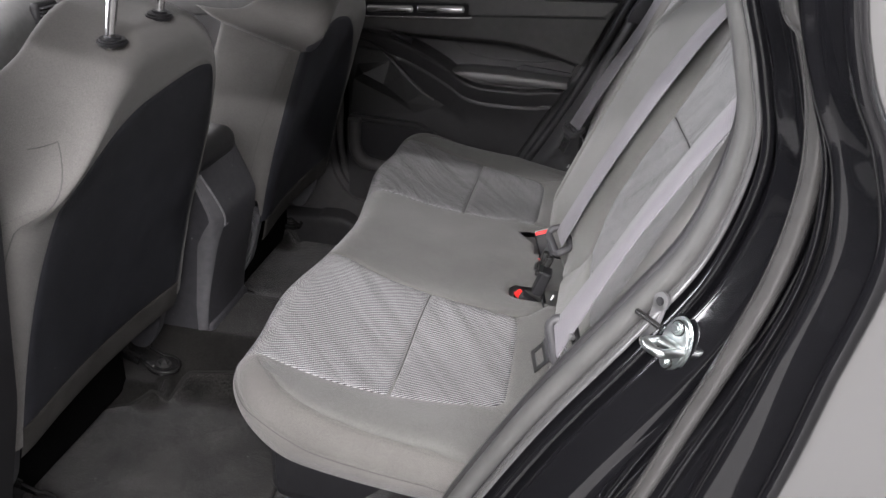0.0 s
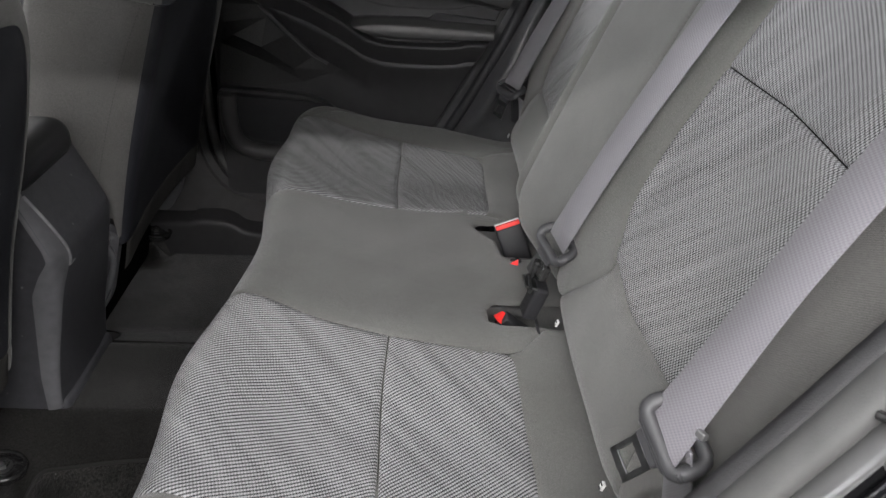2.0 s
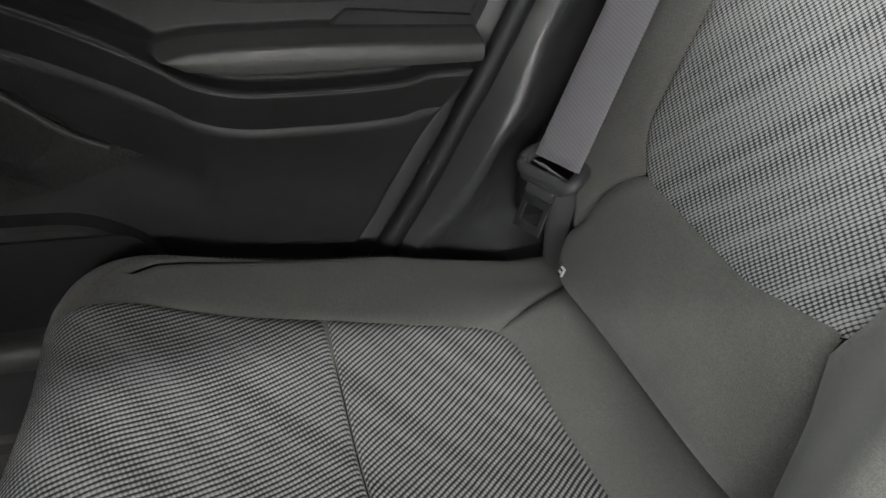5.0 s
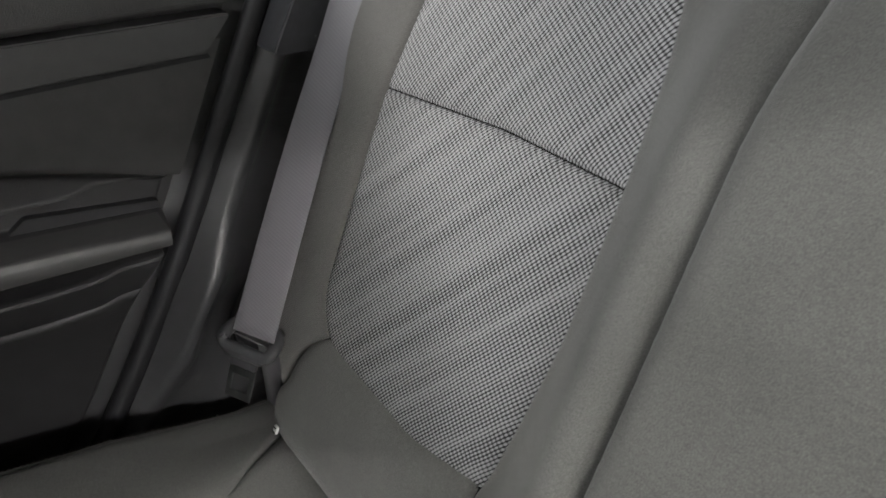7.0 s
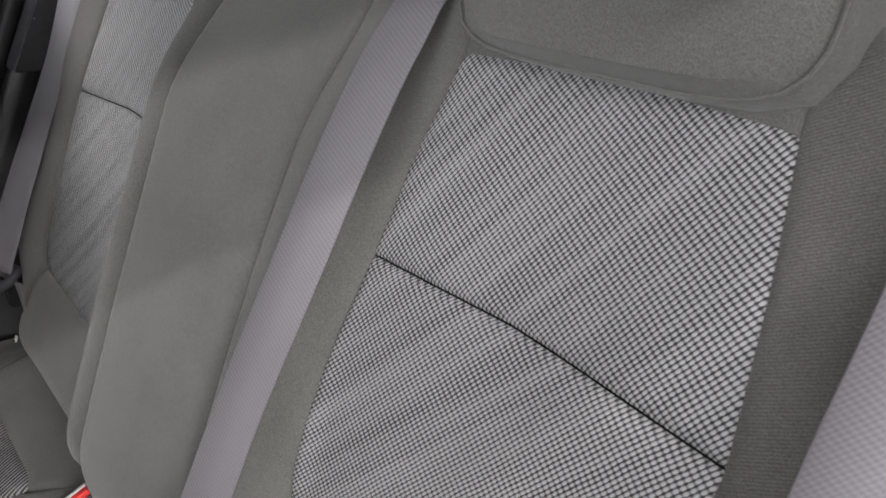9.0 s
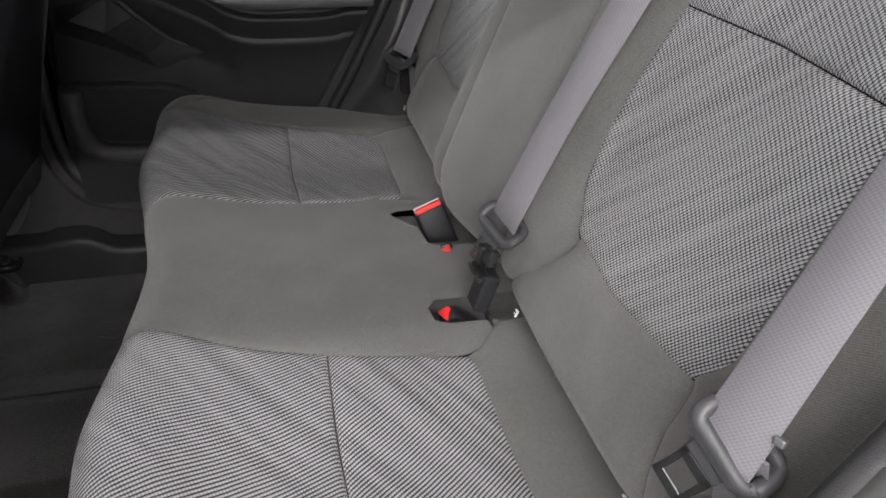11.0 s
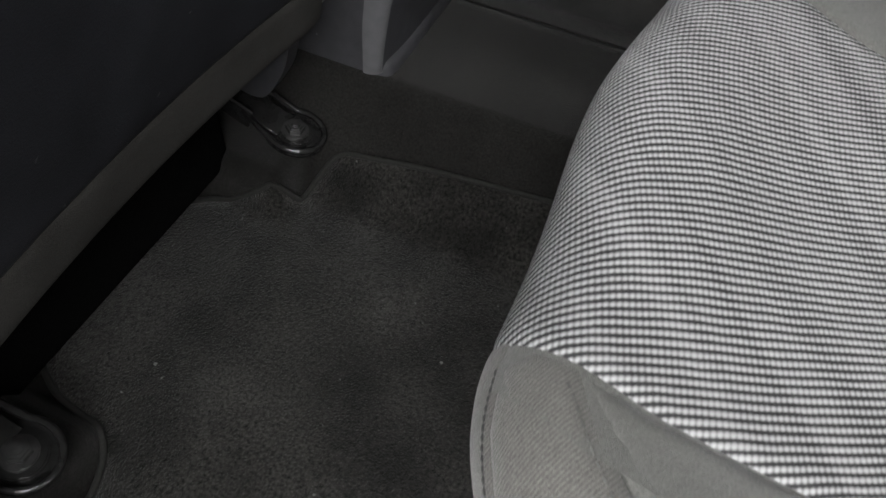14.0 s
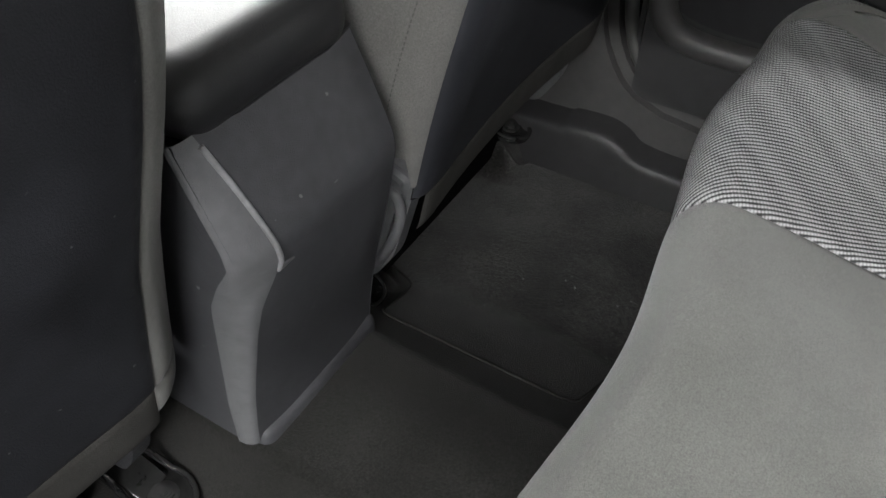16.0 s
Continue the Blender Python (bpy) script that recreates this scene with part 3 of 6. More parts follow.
for s in (-1, 1):
    cover("seat_insert_panel", cushion_surface, side(rounded(IN_R, [0.02, 0.05, 0, 0]), s), WEAVE_R, bench, "grey ribbed woven insert", seam=True)
    front_in = [(a, b + 0.006 if s > 0 and b < 0.175 else b) for a, b in IN_F]
    cover("seat_insert_panel", cushion_surface, side(rounded(front_in, [0, 0, 0.01, 0.01, 0.03, 0, 0, 0.03, 0.02, 0.01, 0.01]), s), WEAVE_F, bench, "grey ribbed woven insert", seam=True)
    # strip outboard of the insert
    strip = [(0.095, 0.446), (0.25, 0.482), (0.40, 0.495)] + OUT_SEAM[::-1] + [(-0.03, 0.530), (0.036, 0.495), (0.084, 0.462)]
    cover("outer_bolster_panel", cushion_surface, side(strip, s), FABRIC, bench)
    # strip behind the insert
    cover("rear_strip_panel", cushion_surface, side([(-0.03, 0.137), (0.045, 0.142), (0.078, 0.186), (0.100, 0.20), (0.092, 0.23), (0.090, 0.43), (0.105, 0.452), (0.084, 0.462), (0.036, 0.495), (-0.03, 0.530)], s), FABRIC, bench)
    # boxing round the outer end
    arc = lambda r, lo, hi, n: [(0.34 + r * math.cos(t), 0.47 + r * math.sin(t)) for t in np.radians(np.linspace(lo, hi, n))]
    mid = [(0.470, 0.500), (0.467, 0.531), (0.453, 0.565), (0.431, 0.588), (0.403, 0.600), (0.372, 0.609), (0.338, 0.615), (0.312, 0.618)]
    up = OUT_SEAM + [(0.455, 0.491)] + mid + [(0.2, 0.62), (-0.03, 0.62)]
    cover("boxing_panel", cushion_surface, side(up, s), FABRIC_T, bench, groove=0.002)
    low = [(0.472, 0.483), (0.60, 0.466), (0.66, 0.456)] + arc(0.32, 0, 90, 12) + [(0.2, 0.79), (-0.03, 0.79), (-0.03, 0.62), (0.2, 0.62)] + mid[::-1]
    cover("lower_boxing_panel", cushion_surface, side(low, s), FABRIC_T, bench, groove=0.002)
    stitches("stitching", cushion_surface, side([(a + 0.004, b + 0.006) for a, b in OUT_SEAM], s), bench)
    stitches("stitching", cushion_surface, side([(a + 0.0012, b + 0.0016) for a, b in mid] + [(0.2, 0.6216), (0.0, 0.6216)], s), bench, gap=0.0040, length=0.0034, r=0.0005, material=THREAD_D)

inner_edge = [(0.078, 0.186), (0.105, 0.197), (0.25, 0.184), (0.36, 0.170), (0.415, 0.159), (0.47, 0.151), (0.60, 0.146), (0.66, 0.144)]
centre = [(a, SYM + b + (0.006 if a > 0.3 else 0.0)) for a, b in inner_edge] + [(a, SYM - b) for a, b in inner_edge[::-1]]
# two pockets let the buckles through at the rear edge
centre += [(0.045, -0.154), (-0.03, -0.150), (-0.03, -0.1485), (0.10, -0.1465), (0.116, -0.140), (0.118, -0.112), (0.108, -0.098), (-0.03, -0.094),
           (-0.03, 0.024), (0.070, 0.026), (0.084, 0.034), (0.088, 0.085), (0.100, 0.100), (0.118, 0.126), (0.120, 0.138), (0.110, 0.146), (0.06, 0.150), (-0.03, 0.148)]
centre += [(-0.03, 0.126 + 0.024), (0.045, 0.142 + SYM + 0.024)]
clean = []
for p in centre:
    if not clean or math.dist(p, clean[-1]) > 0.0015:
        clean.append(p)
cover("centre_panel", cushion_surface, clean, FABRIC, bench, puff=0.003, wrinkle=0.0012)
cover("lining", cushion_surface, [(0.13, -0.55), (0.13, 0.53), (0.42, 0.515), (0.50, 0.49), (0.60, 0.45), (0.60, -0.47), (0.50, -0.515), (0.42, -0.54)], FABRIC, bench, groove=0.0, puff=-0.0045)
part("pocket_lining", rbox((0.15, 0.36, 0.02), 0.004, pose(-0.01, 0.0, 0.287)), FABRIC, bench)

# ---------------------------------------------------------------- rear backrests, split 60/40
UPV, FWD = np.array([0.361, 0, 0.9326]), np.array([-0.9326, 0, 0.361])


def ease(v):
    v = np.clip(v, 0, 1)
    return v * v * (3 - 2 * v)


def middle_rise(c, off):
    """The middle place stands proud of the outer ones, most beside the split."""
    right = 0.050 * ease((0.205 - off) / 0.085)
    left = 0.030 * ease((0.200 + off) / 0.075) * ease((c + 0.25) / 0.16)
    f = ease((off + 0.10) / 0.20)
    foot = 0.55 + 0.45 * ease((c + 0.30) / 0.12)
    head = 0.12 + 0.88 * ease((0.345 - c) / 0.18)
    return np.where(off > 0.10, right, np.where(off < -0.10, left, left * (1 - f) + 0.050 * f)) * np.where(off > -0.10, foot, 1) * head


def back_surface(b_lo, b_hi, rc=0.04, R=0.03, recess=0.0):
    def surf(c, b):
        pa, pb, drop, na, nb, nz = wrap(c, b, 0.310, b_lo + R, b_hi - R, rc, R, a_lo=-0.224)
        mid = (b_lo + b_hi) / 2
        low = np.clip((-0.10 - pa) / 0.10, 0, 1)
        off = pb - SYM
        pb = SYM + np.sign(off) * np.where(np.abs(off) > 0.43, 0.43 + (np.abs(off) - 0.43) * (1 - 0.55 * low * low * (3 - 2 * low)), np.abs(off))
        bow = np.zeros_like(pa)
        for cen in (SYM - 0.338, SYM + 0.338):
            bow = bow - 0.008 * np.exp(-((pb - cen) / 0.09) ** 2) * np.exp(-((pa - 0.05) / 0.2) ** 2)
        bow = bow + 0.004 * np.sin(np.clip((pa + 0.26) / 0.5, 0, 1) * math.pi)
        bow = bow + middle_rise(pa, pb - SYM) - recess / (1 + np.exp(-(pb + 0.115) / 0.012))
        w = np.clip(na * 1.5, 0, 1)[:, None]
        P = np.array([0.108, 0, 0.585]) + pa[:, None] * UPV + bow[:, None] * FWD + drop[:, None] * ((w - 1) * FWD + w * np.array([0.98, 0, -0.03]))
        P[:, 1] += pb
        N = nz[:, None] * FWD + na[:, None] * UPV + nb[:, None] * np.array([0, 1, 0])
        return P, N / np.linalg.norm(N, axis=1)[:, None]
    return surf


LOW_IN = [(-0.119, 0.207), (-0.136, 0.30), (-0.126, 0.44), (-0.09, 0.470), (0.118, 0.474), (0.126, 0.32), (0.124, 0.187), (0.02, 0.184)]
UP_IN = [(0.124, 0.187), (0.126, 0.32), (0.118, 0.474), (0.20, 0.462), (0.278, 0.447), (0.284, 0.33), (0.280, 0.212), (0.20, 0.194)]
# the wide section's lower insert bows further towards the middle
LOW_IN_L = [(-0.121, 0.203), (-0.136, 0.30), (-0.126, 0.44), (-0.09, 0.470), (0.118, 0.474), (0.126, 0.32), (0.124, 0.187), (0.05, 0.178), (-0.02, 0.175), (-0.07, 0.178)]
TOP_C, BOT_C = 0.415, -0.33


# where the lower panel meets the inner bolster and the outer bolster, for each side
FOOT_IN = {1: [(-0.133, 0.216), (-0.170, 0.203), (-0.216, 0.190), (-0.250, 0.178), (BOT_C, 0.165)],
           -1: [(-0.128, 0.212), (-0.152, 0.196), (-0.190, 0.165), (-0.225, 0.130), (-0.246, 0.110), (BOT_C, 0.100)]}
FOOT_OUT = {1: [(-0.127, 0.455), (-0.156, 0.500), (-0.185, 0.545), (-0.205, 0.580)], -1: [(-0.126, 0.447), (-0.168, 0.457), (-0.212, 0.490), (-0.25, 0.535)]}


def back_outboard(parent, surf, s, outer, inner):
    """The covers of one outboard place: woven inserts, bolsters and lower panel."""
    fi, fo = FOOT_IN[s], FOOT_OUT[s]
    sd = lambda poly: [(c, SYM + s * b) for c, b in poly]
    lo = rounded(LOW_IN, [0.012, 0.02, 0.03, 0.02, 0, 0, 0, 0.02]) if s > 0 else rounded(LOW_IN_L, [0.012, 0.02, 0.03, 0.02, 0, 0, 0, 0.02, 0.02, 0.02])
    up_ = rounded(UP_IN, [0, 0, 0, 0.02, 0.01, 0, 0.01, 0.02])
    cover("back_insert_panel", surf, sd(lo), WEAVE_BL, parent, "grey woven insert with diagonal bands", seam=True)
    cover("back_insert_panel", surf, sd(up_), WEAVE_BU, parent, "grey woven insert with diagonal bands", seam=True)
    cover("outer_bolster_panel", surf, sd([(-0.118, 0.440), (-0.08, 0.465), (0.118, 0.470), (0.20, 0.458), (0.278, 0.443), (TOP_C, 0.443), (TOP_C, outer + 0.10), (fo[-1][0], outer + 0.10)] + fo[::-1]), FABRIC_T, parent, puff=0.005)
    cover("lower_panel", surf, sd([(-0.113, 0.214), (-0.131, 0.30), (-0.118, 0.436)] + fo + [(fo[-1][0], outer + 0.10), (BOT_C, outer + 0.06)] + fi[::-1]), FABRIC, parent, puff=0.010, wrinkle=0.0015)
    cover("top_panel", surf, sd([(0.279, 0.33), (0.272, 0.447), (TOP_C, 0.447), (TOP_C, 0.212), (0.275, 0.212)]), FABRIC, parent)
    for tx, ty, tz in ((0.011, 0.188, 0.368), (0.012, 0.462, 0.372)):
        tg_ = part("tag", rbox((0.003, 0.0065, 0.0085), 0.001, pose(tx, SYM + s * ty, tz, 0, 20, 0)), WHITE_TAG, parent, "small white woven tag")
        for dz in (-0.0022, 0.0022):
            part("print", rbox((0.001, 0.0046, 0.0016), 0.0002, pose(tx - 0.0016 + dz * 0.36, SYM + s * ty, tz + dz, 0, 20, 0)), SEAM_T, tg_)


GAP = 0.097


def back_board(lo_, hi_, label):
    shell = rbox((0.045, hi_ - lo_ - 0.03, 0.56), 0.012, Matrix.Translation((0.128 + 0.045, (lo_ + hi_) / 2, 0.585)) @ pose(0, 0, 0, 0, 21.2, 0))
    return part("backrest", shell, BLACK_PLASTIC, rear_seat, label)


right_back = back_board(GAP + 0.01, 0.575, "narrow section of the split backrest")
rs_ = back_surface(GAP + 0.002, 0.590)
back_outboard(right_back, rs_, 1, 0.590, GAP)
cover("inner_bolster_panel", rs_, [(c, SYM + b) for c, b in FOOT_IN[1]] + [(BOT_C, GAP - 0.09), (TOP_C, GAP - 0.09), (TOP_C, SYM + 0.212), (0.280, SYM + 0.216), (0.20, SYM + 0.199), (0.124, SYM + 0.191), (0.02, SYM + 0.189), (-0.10, SYM + 0.208)], FABRIC, right_back, puff=0.007)

left_back = back_board(-0.595, GAP - 0.01, "wide section of the split backrest")
ls_ = back_surface(-0.607, GAP - 0.002, R=0.016, recess=0.003)
back_outboard(left_back, ls_, -1, 0.595, GAP)
MSEAM = [(0.415, -0.130), (0.28, -0.116), (0.22, -0.107), (0.15, -0.102), (0.09, -0.097), (0.0, -0.094), (-0.12, -0.091), (-0.33, -0.088)]
cover("centre_panel", ls_, MSEAM + [(-0.33, GAP + 0.06), (TOP_C, GAP + 0.06)], FABRIC, left_back, puff=0.003, wrinkle=0.0015)
ib = [(c, SYM - b) for c, b in FOOT_IN[-1]]
ib2 = [(0.415, SYM - 0.212), (0.280, SYM - 0.216), (0.20, SYM - 0.199), (0.124, SYM - 0.191), (0.05, SYM - 0.182), (-0.02, SYM - 0.179), (-0.07, SYM - 0.182), (-0.112, SYM - 0.200)]
cover("inner_bolster_panel", ls_, MSEAM[::1] + ib[::-1] + ib2[::-1], FABRIC, left_back, puff=0.003)
stitches("stitching", ls_, [(c, b - 0.005) for c, b in MSEAM[1:-1]], left_back)
# belt guide on the wide backrest's shoulder
for y in (-0.143, -0.215):
    part("belt_guide", rbox((0.030, 0.026, 0.010), 0.004, pose(0.262, y, 0.886, 0, 3, 0)), LIGHT_PLASTIC, left_back, "grey belt guide bezel")
part("belt_slot", rbox((0.010, 0.085, 0.010), 0.004, pose(0.284, -0.179, 0.888, 0, 3, 0)), LIGHT_PLASTIC, left_back, "grey belt guide bar")

# ---------------------------------------------------------------- rear head restraints


def headrest(name, label, y, w, base_z, x, h, posts, raised):
    t = thing(name, label, "headrest", "rear head restraints")
    bm = bmesh.new()
    bmesh.ops.create_cube(bm, size=1.0)
    bmesh.ops.subdivide_edges(bm, edges=bm.edges[:], cuts=5, use_grid_fill=True)
    for v in bm.verts:
        p = v.co * 2
        e = max(abs(p.x), abs(p.y), abs(p.z))
        n_ = (abs(p.x) ** 5 + abs(p.y) ** 5 + abs(p.z) ** 5) ** 0.2
        p = p * (e / n_)
        v.co = Vector((p.x * 0.052 * (1 - 0.12 * p.z), p.y * w / 2 * (1 - 0.06 * p.z), p.z * h / 2))
    bmesh.ops.transform(bm, matrix=Matrix.Translation((x, y, base_z + h / 2)) @ pose(0, 0, 0, 0, 14, 0), verts=bm.verts)
    part("cushion", bm, FABRIC, t, smooth=True)
    M_ = Matrix.Translation((x, y, base_z + h / 2)) @ pose(0, 0, 0, 0, 14, 0)
    for px_ in (-0.70, 0.70):
        k = (1 - abs(px_) ** 5) ** 0.2 * 1.004
        line = []
        for a in np.linspace(0, 2 * math.pi, 60):
            e_ = (abs(math.cos(a)) ** 5 + abs(math.sin(a)) ** 5) ** -0.2
            yy, zz = k * e_ * math.cos(a), k * e_ * math.sin(a)
            line.append(M_ @ Vector((px_ * 0.052 * (1 - 0.12 * zz), yy * w / 2 * (1 - 0.06 * zz), zz * h / 2)))
        rail(line, 0.0010, FABRIC, "seam", t, n=6)
    for dy in posts:
        if raised:
            part("post", cyl(0.0055, 0.09, pose(0.291, y + dy, 0.925, 0, 6, 0), 16), CHROME, t, "chrome post")
    return t


headrest("headrest", "charcoal fabric headrest pushed down on the rear backrest", SYM + 0.326, 0.235, 0.838, 0.245, 0.17, (), False)
headrest("headrest", "charcoal fabric headrest pushed down on the rear backrest", SYM - 0.341, 0.235, 0.838, 0.245, 0.17, (), False)
headrest("headrest", "charcoal fabric middle headrest raised on chrome posts", 0.0, 0.225, 0.914, 0.262, 0.13, (0.044, -0.047), True)
for y in (0.044, -0.047):
    g = tagged(part("headrest_guide", join(cyl(0.020, 0.010, Matrix.Translation((0.286, y, 0.884)) @ pose(0, 0, 0, 0, 2, 0) @ Matrix.Diagonal((0.8, 1.2, 1, 1)), 32, bevel=0.003),
                                     cyl(0.010, 0.012, pose(0.289, y, 0.886, 0, 2, 0), 20, bevel=0.002)), GUIDE_BLACK, smooth=True), "glossy black plastic headrest guide in the backrest top", "headrest guide", "headrest guides")

# ---------------------------------------------------------------- seat belts


def tongue(parent, centre, across, down, w=0.062, label="grey plastic belt tongue"):
    """A belt tongue: rounded plastic loop round the webbing, with a slotted steel plate below."""
    c, x, d = Vector(centre), Vector(across).normalized(), Vector(down)
    d = (d - x * d.dot(x)).normalized()
    n = x.cross(d)
    m = Matrix.Translation(c) @ Matrix((x, d, n)).transposed().to_4x4()
    hw, hh, q = w / 2 + 0.002, 0.0095, 0.008
    ring = []
    for cx, cy_, a0 in ((hw - q, hh - q, 0), (-hw + q, hh - q, 90), (-hw + q, -hh + q, 180), (hw - q, -hh + q, 270)):
        ring += [(cx + q * math.cos(radians(a0 + a)), cy_ + q * math.sin(radians(a0 + a))) for a in (0, 30, 60, 90)]
    ring += ring[:2]
    # the lower bar lies over the webbing, the upper one behind it
    out_ = -1 if n.x > 0 else 1
    ring = [(x_, y_, out_ * (0.004 if y_ > 0 else -0.017) * abs(y_) / hh) for x_, y_ in ring]
    prof_ = [(0.0058 * math.cos(a), 0.0066 * math.sin(a)) for a in np.linspace(0, 2 * math.pi, 12, endpoint=False)]
    loop_ = sweep([m @ Vector(p) for p in ring], prof_, GREY_PLASTIC, "tongue", parent, label, side=tuple(n))
    body = join(rbox((w * 0.92, 0.012, 0.011), 0.005, pose(0, 0.0125, out_ * 0.003), 4), rbox((w * 0.60, 0.014, 0.007), 0.003, pose(0, 0.021, out_ * 0.001), 4))
    bmesh.ops.transform(body, matrix=m, verts=body.verts)
    part("grip", body, GREY_PLASTIC, loop_, smooth=True)
    plate = join(rbox((0.0055, 0.032, 0.0024), 0.0009, pose(-0.0120, 0.044, 0)), rbox((0.0055, 0.032, 0.0024), 0.0009, pose(0.0120, 0.044, 0)),
                 rbox((0.0295, 0.008, 0.0024), 0.0009, pose(0, 0.058, 0)), rbox((0.0295, 0.008, 0.0024), 0.0009, pose(0, 0.033, 0)))
    bmesh.ops.transform(plate, matrix=m, verts=plate.verts)
    part("plate", plate, LATCH_STEEL, loop_, "steel latch plate")


BW = 0.047
lbelt = thing("seat_belt", "grey webbing outer seat belt hanging in front of the backrest", "seat belt", "rear seat belts")
ribbon([(0.0145, -0.561, 0.507), (0.0214, -0.560, 0.522), (0.0712, -0.553, 0.6314), (0.1012, -0.550, 0.6949), (0.1249, -0.548, 0.7393), (0.1485, -0.548, 0.7838), (0.1868, -0.546, 0.844), (0.2307, -0.546, 0.902), (0.30, -0.55, 1.02)],
       [(0.22, -0.88, -0.42), (0.2, -0.90, -0.32), (0.08, -0.97, -0.03), (0.08, -0.98, -0.03), (0.08, -0.98, -0.04), (0.09, -0.98, -0.05), (0.11, -0.98, -0.08), (0.12, -0.98, -0.1), (0.12, -0.98, -0.1)], BW, WEBBING, "webbing", lbelt)
ribbon([(0.028, -0.562, 0.520), (0.036, -0.563, 0.48), (0.045, -0.562, 0.42), (0.06, -0.56, 0.33)], [(0.1, -0.95, 0.25)] * 4, BW, WEBBING, "lower_webbing", lbelt)
tongue(lbelt, (0.023, -0.562, 0.516), (0.27, -0.83, -0.49), (-0.45, 0.30, -0.90), w=0.053)
part("stopper", rbox((0.006, 0.008, 0.006), 0.0015, pose(0.036, -0.583, 0.537, 0, 20, 20)), SATIN, lbelt, "small pale plastic stopper")

rbelt = thing("seat_belt", "grey webbing outer seat belt with its tongue beside the trim", "seat belt", "rear seat belts")
ribbon([(0.014, 0.490, 0.460), (0.0583, 0.508, 0.5507), (0.1073, 0.532, 0.6388), (0.1529, 0.546, 0.7286), (0.205, 0.545, 0.865), (0.27, 0.54, 0.985)],
       [(-0.5, 0.82, 0.1), (-0.45, 0.86, 0.1), (-0.38, 0.9, 0.1), (-0.3, 0.93, 0.1), (-0.3, 0.93, 0.1), (-0.3, 0.93, 0.1)], BW, WEBBING, "webbing", rbelt)
ribbon([(0.016, 0.499, 0.448), (0.040, 0.522, 0.42), (0.046, 0.536, 0.36), (0.05, 0.54, 0.30)], [(-0.4, 0.88, 0.1), (-0.2, 0.95, 0.1), (0, 1, 0), (0, 1, 0)], BW, WEBBING, "lower_webbing", rbelt)
tongue(rbelt, (0.009, 0.491, 0.455), (-0.52, 0.82, 0.12), (-0.20, -0.25, -1), w=0.051)

mbelt = thing("seat_belt", "grey webbing centre seat belt fastened into its small buckle", "seat belt", "rear seat belts")
ribbon([(0.010, -0.137, 0.450), (0.0588, -0.155, 0.5825), (0.1077, -0.171, 0.6977), (0.1386, -0.175, 0.7608), (0.1704, -0.178, 0.8182), (0.1912, -0.180, 0.8498), (0.212, -0.181, 0.876), (0.238, -0.181, 0.892), (0.266, -0.180, 0.894), (0.292, -0.178, 0.886)],
       [(0.3, -0.95, -0.06), (0.22, -0.96, -0.06), (0.22, -0.95, -0.1), (0.22, -0.95, -0.1), (0.18, -0.96, -0.08), (0.14, -0.97, -0.05), (0.05, -1, 0), (0, -1, 0), (0, -1, 0), (0, -1, 0)], BW, WEBBING, "webbing", mbelt)
tongue(mbelt, (0.006, -0.137, 0.447), (0.36, -0.86, -0.34), (-0.28, 0.10, -1), w=0.050, label="dark plastic belt tongue")
part("buckle", rbox((0.020, 0.032, 0.050), 0.005, pose(-0.010, -0.143, 0.366, 0, 18, 0)), BLACK_PLASTIC, mbelt, "small black anchor buckle")
part("buckle_edge", rbox((0.018, 0.030, 0.003), 0.001, pose(-0.0185, -0.143, 0.392, 0, 18, 0)), LATCH_STEEL, mbelt, "bright steel edge")
part("strap", rbox((0.004, 0.03, 0.06), 0.001, pose(0.002, -0.146, 0.31, 0, -15, 0)), BLACK_PLASTIC, mbelt)
part("latch", join(rbox((0.012, 0.030, 0.022), 0.004, pose(-0.004, -0.138, 0.408, 0, 18, 8)), rbox((0.008, 0.012, 0.03), 0.003, pose(-0.012, -0.128, 0.404, 12, 10, 0)),
                   rbox((0.006, 0.036, 0.008), 0.002, pose(-0.020, -0.146, 0.392, 8, 18, 0))), STEEL_D, mbelt)


def buckle(label, m, w, length, thick):
    t = thing("seat_belt_buckle", label, "buckle", "rear belt buckles")
    t.matrix_world = m
    part("housing", rbox((w, thick, length), 0.005, pose(0, 0, -length / 2)), BLACK_PLASTIC, t, smooth=True)
    if w < 0.022:
        part("release_button", cyl(w * 0.47, 0.012, pose(0, 0, 0.001, 0, 0, 200), 3, bevel=0.001), RED, t, "red release button")
    else:
        part("release_button", rbox((w * 0.90, thick * 0.46, 0.008), 0.002, pose(0, -thick * 0.20, 0.001)), RED, t, "red release button")
        part("edge", rbox((w * 0.94, thick * 0.20, 0.010), 0.0015, pose(0, thick * 0.20, 0.001)), LIGHT_PLASTIC, t, "pale plastic edge beside the button")
    part("slot", rbox((w * 0.7, thick * 0.16, 0.004), 0.001, pose(0, thick * 0.36, 0.001)), STEEL_D, t)
    return t


def axes(origin, z, x):
    z = Vector(z).normalized()
    x = Vector(x)
    x = (x - z * x.dot(z)).normalized()
    return Matrix.Translation(origin) @ Matrix((x, z.cross(x), z)).transposed().to_4x4()


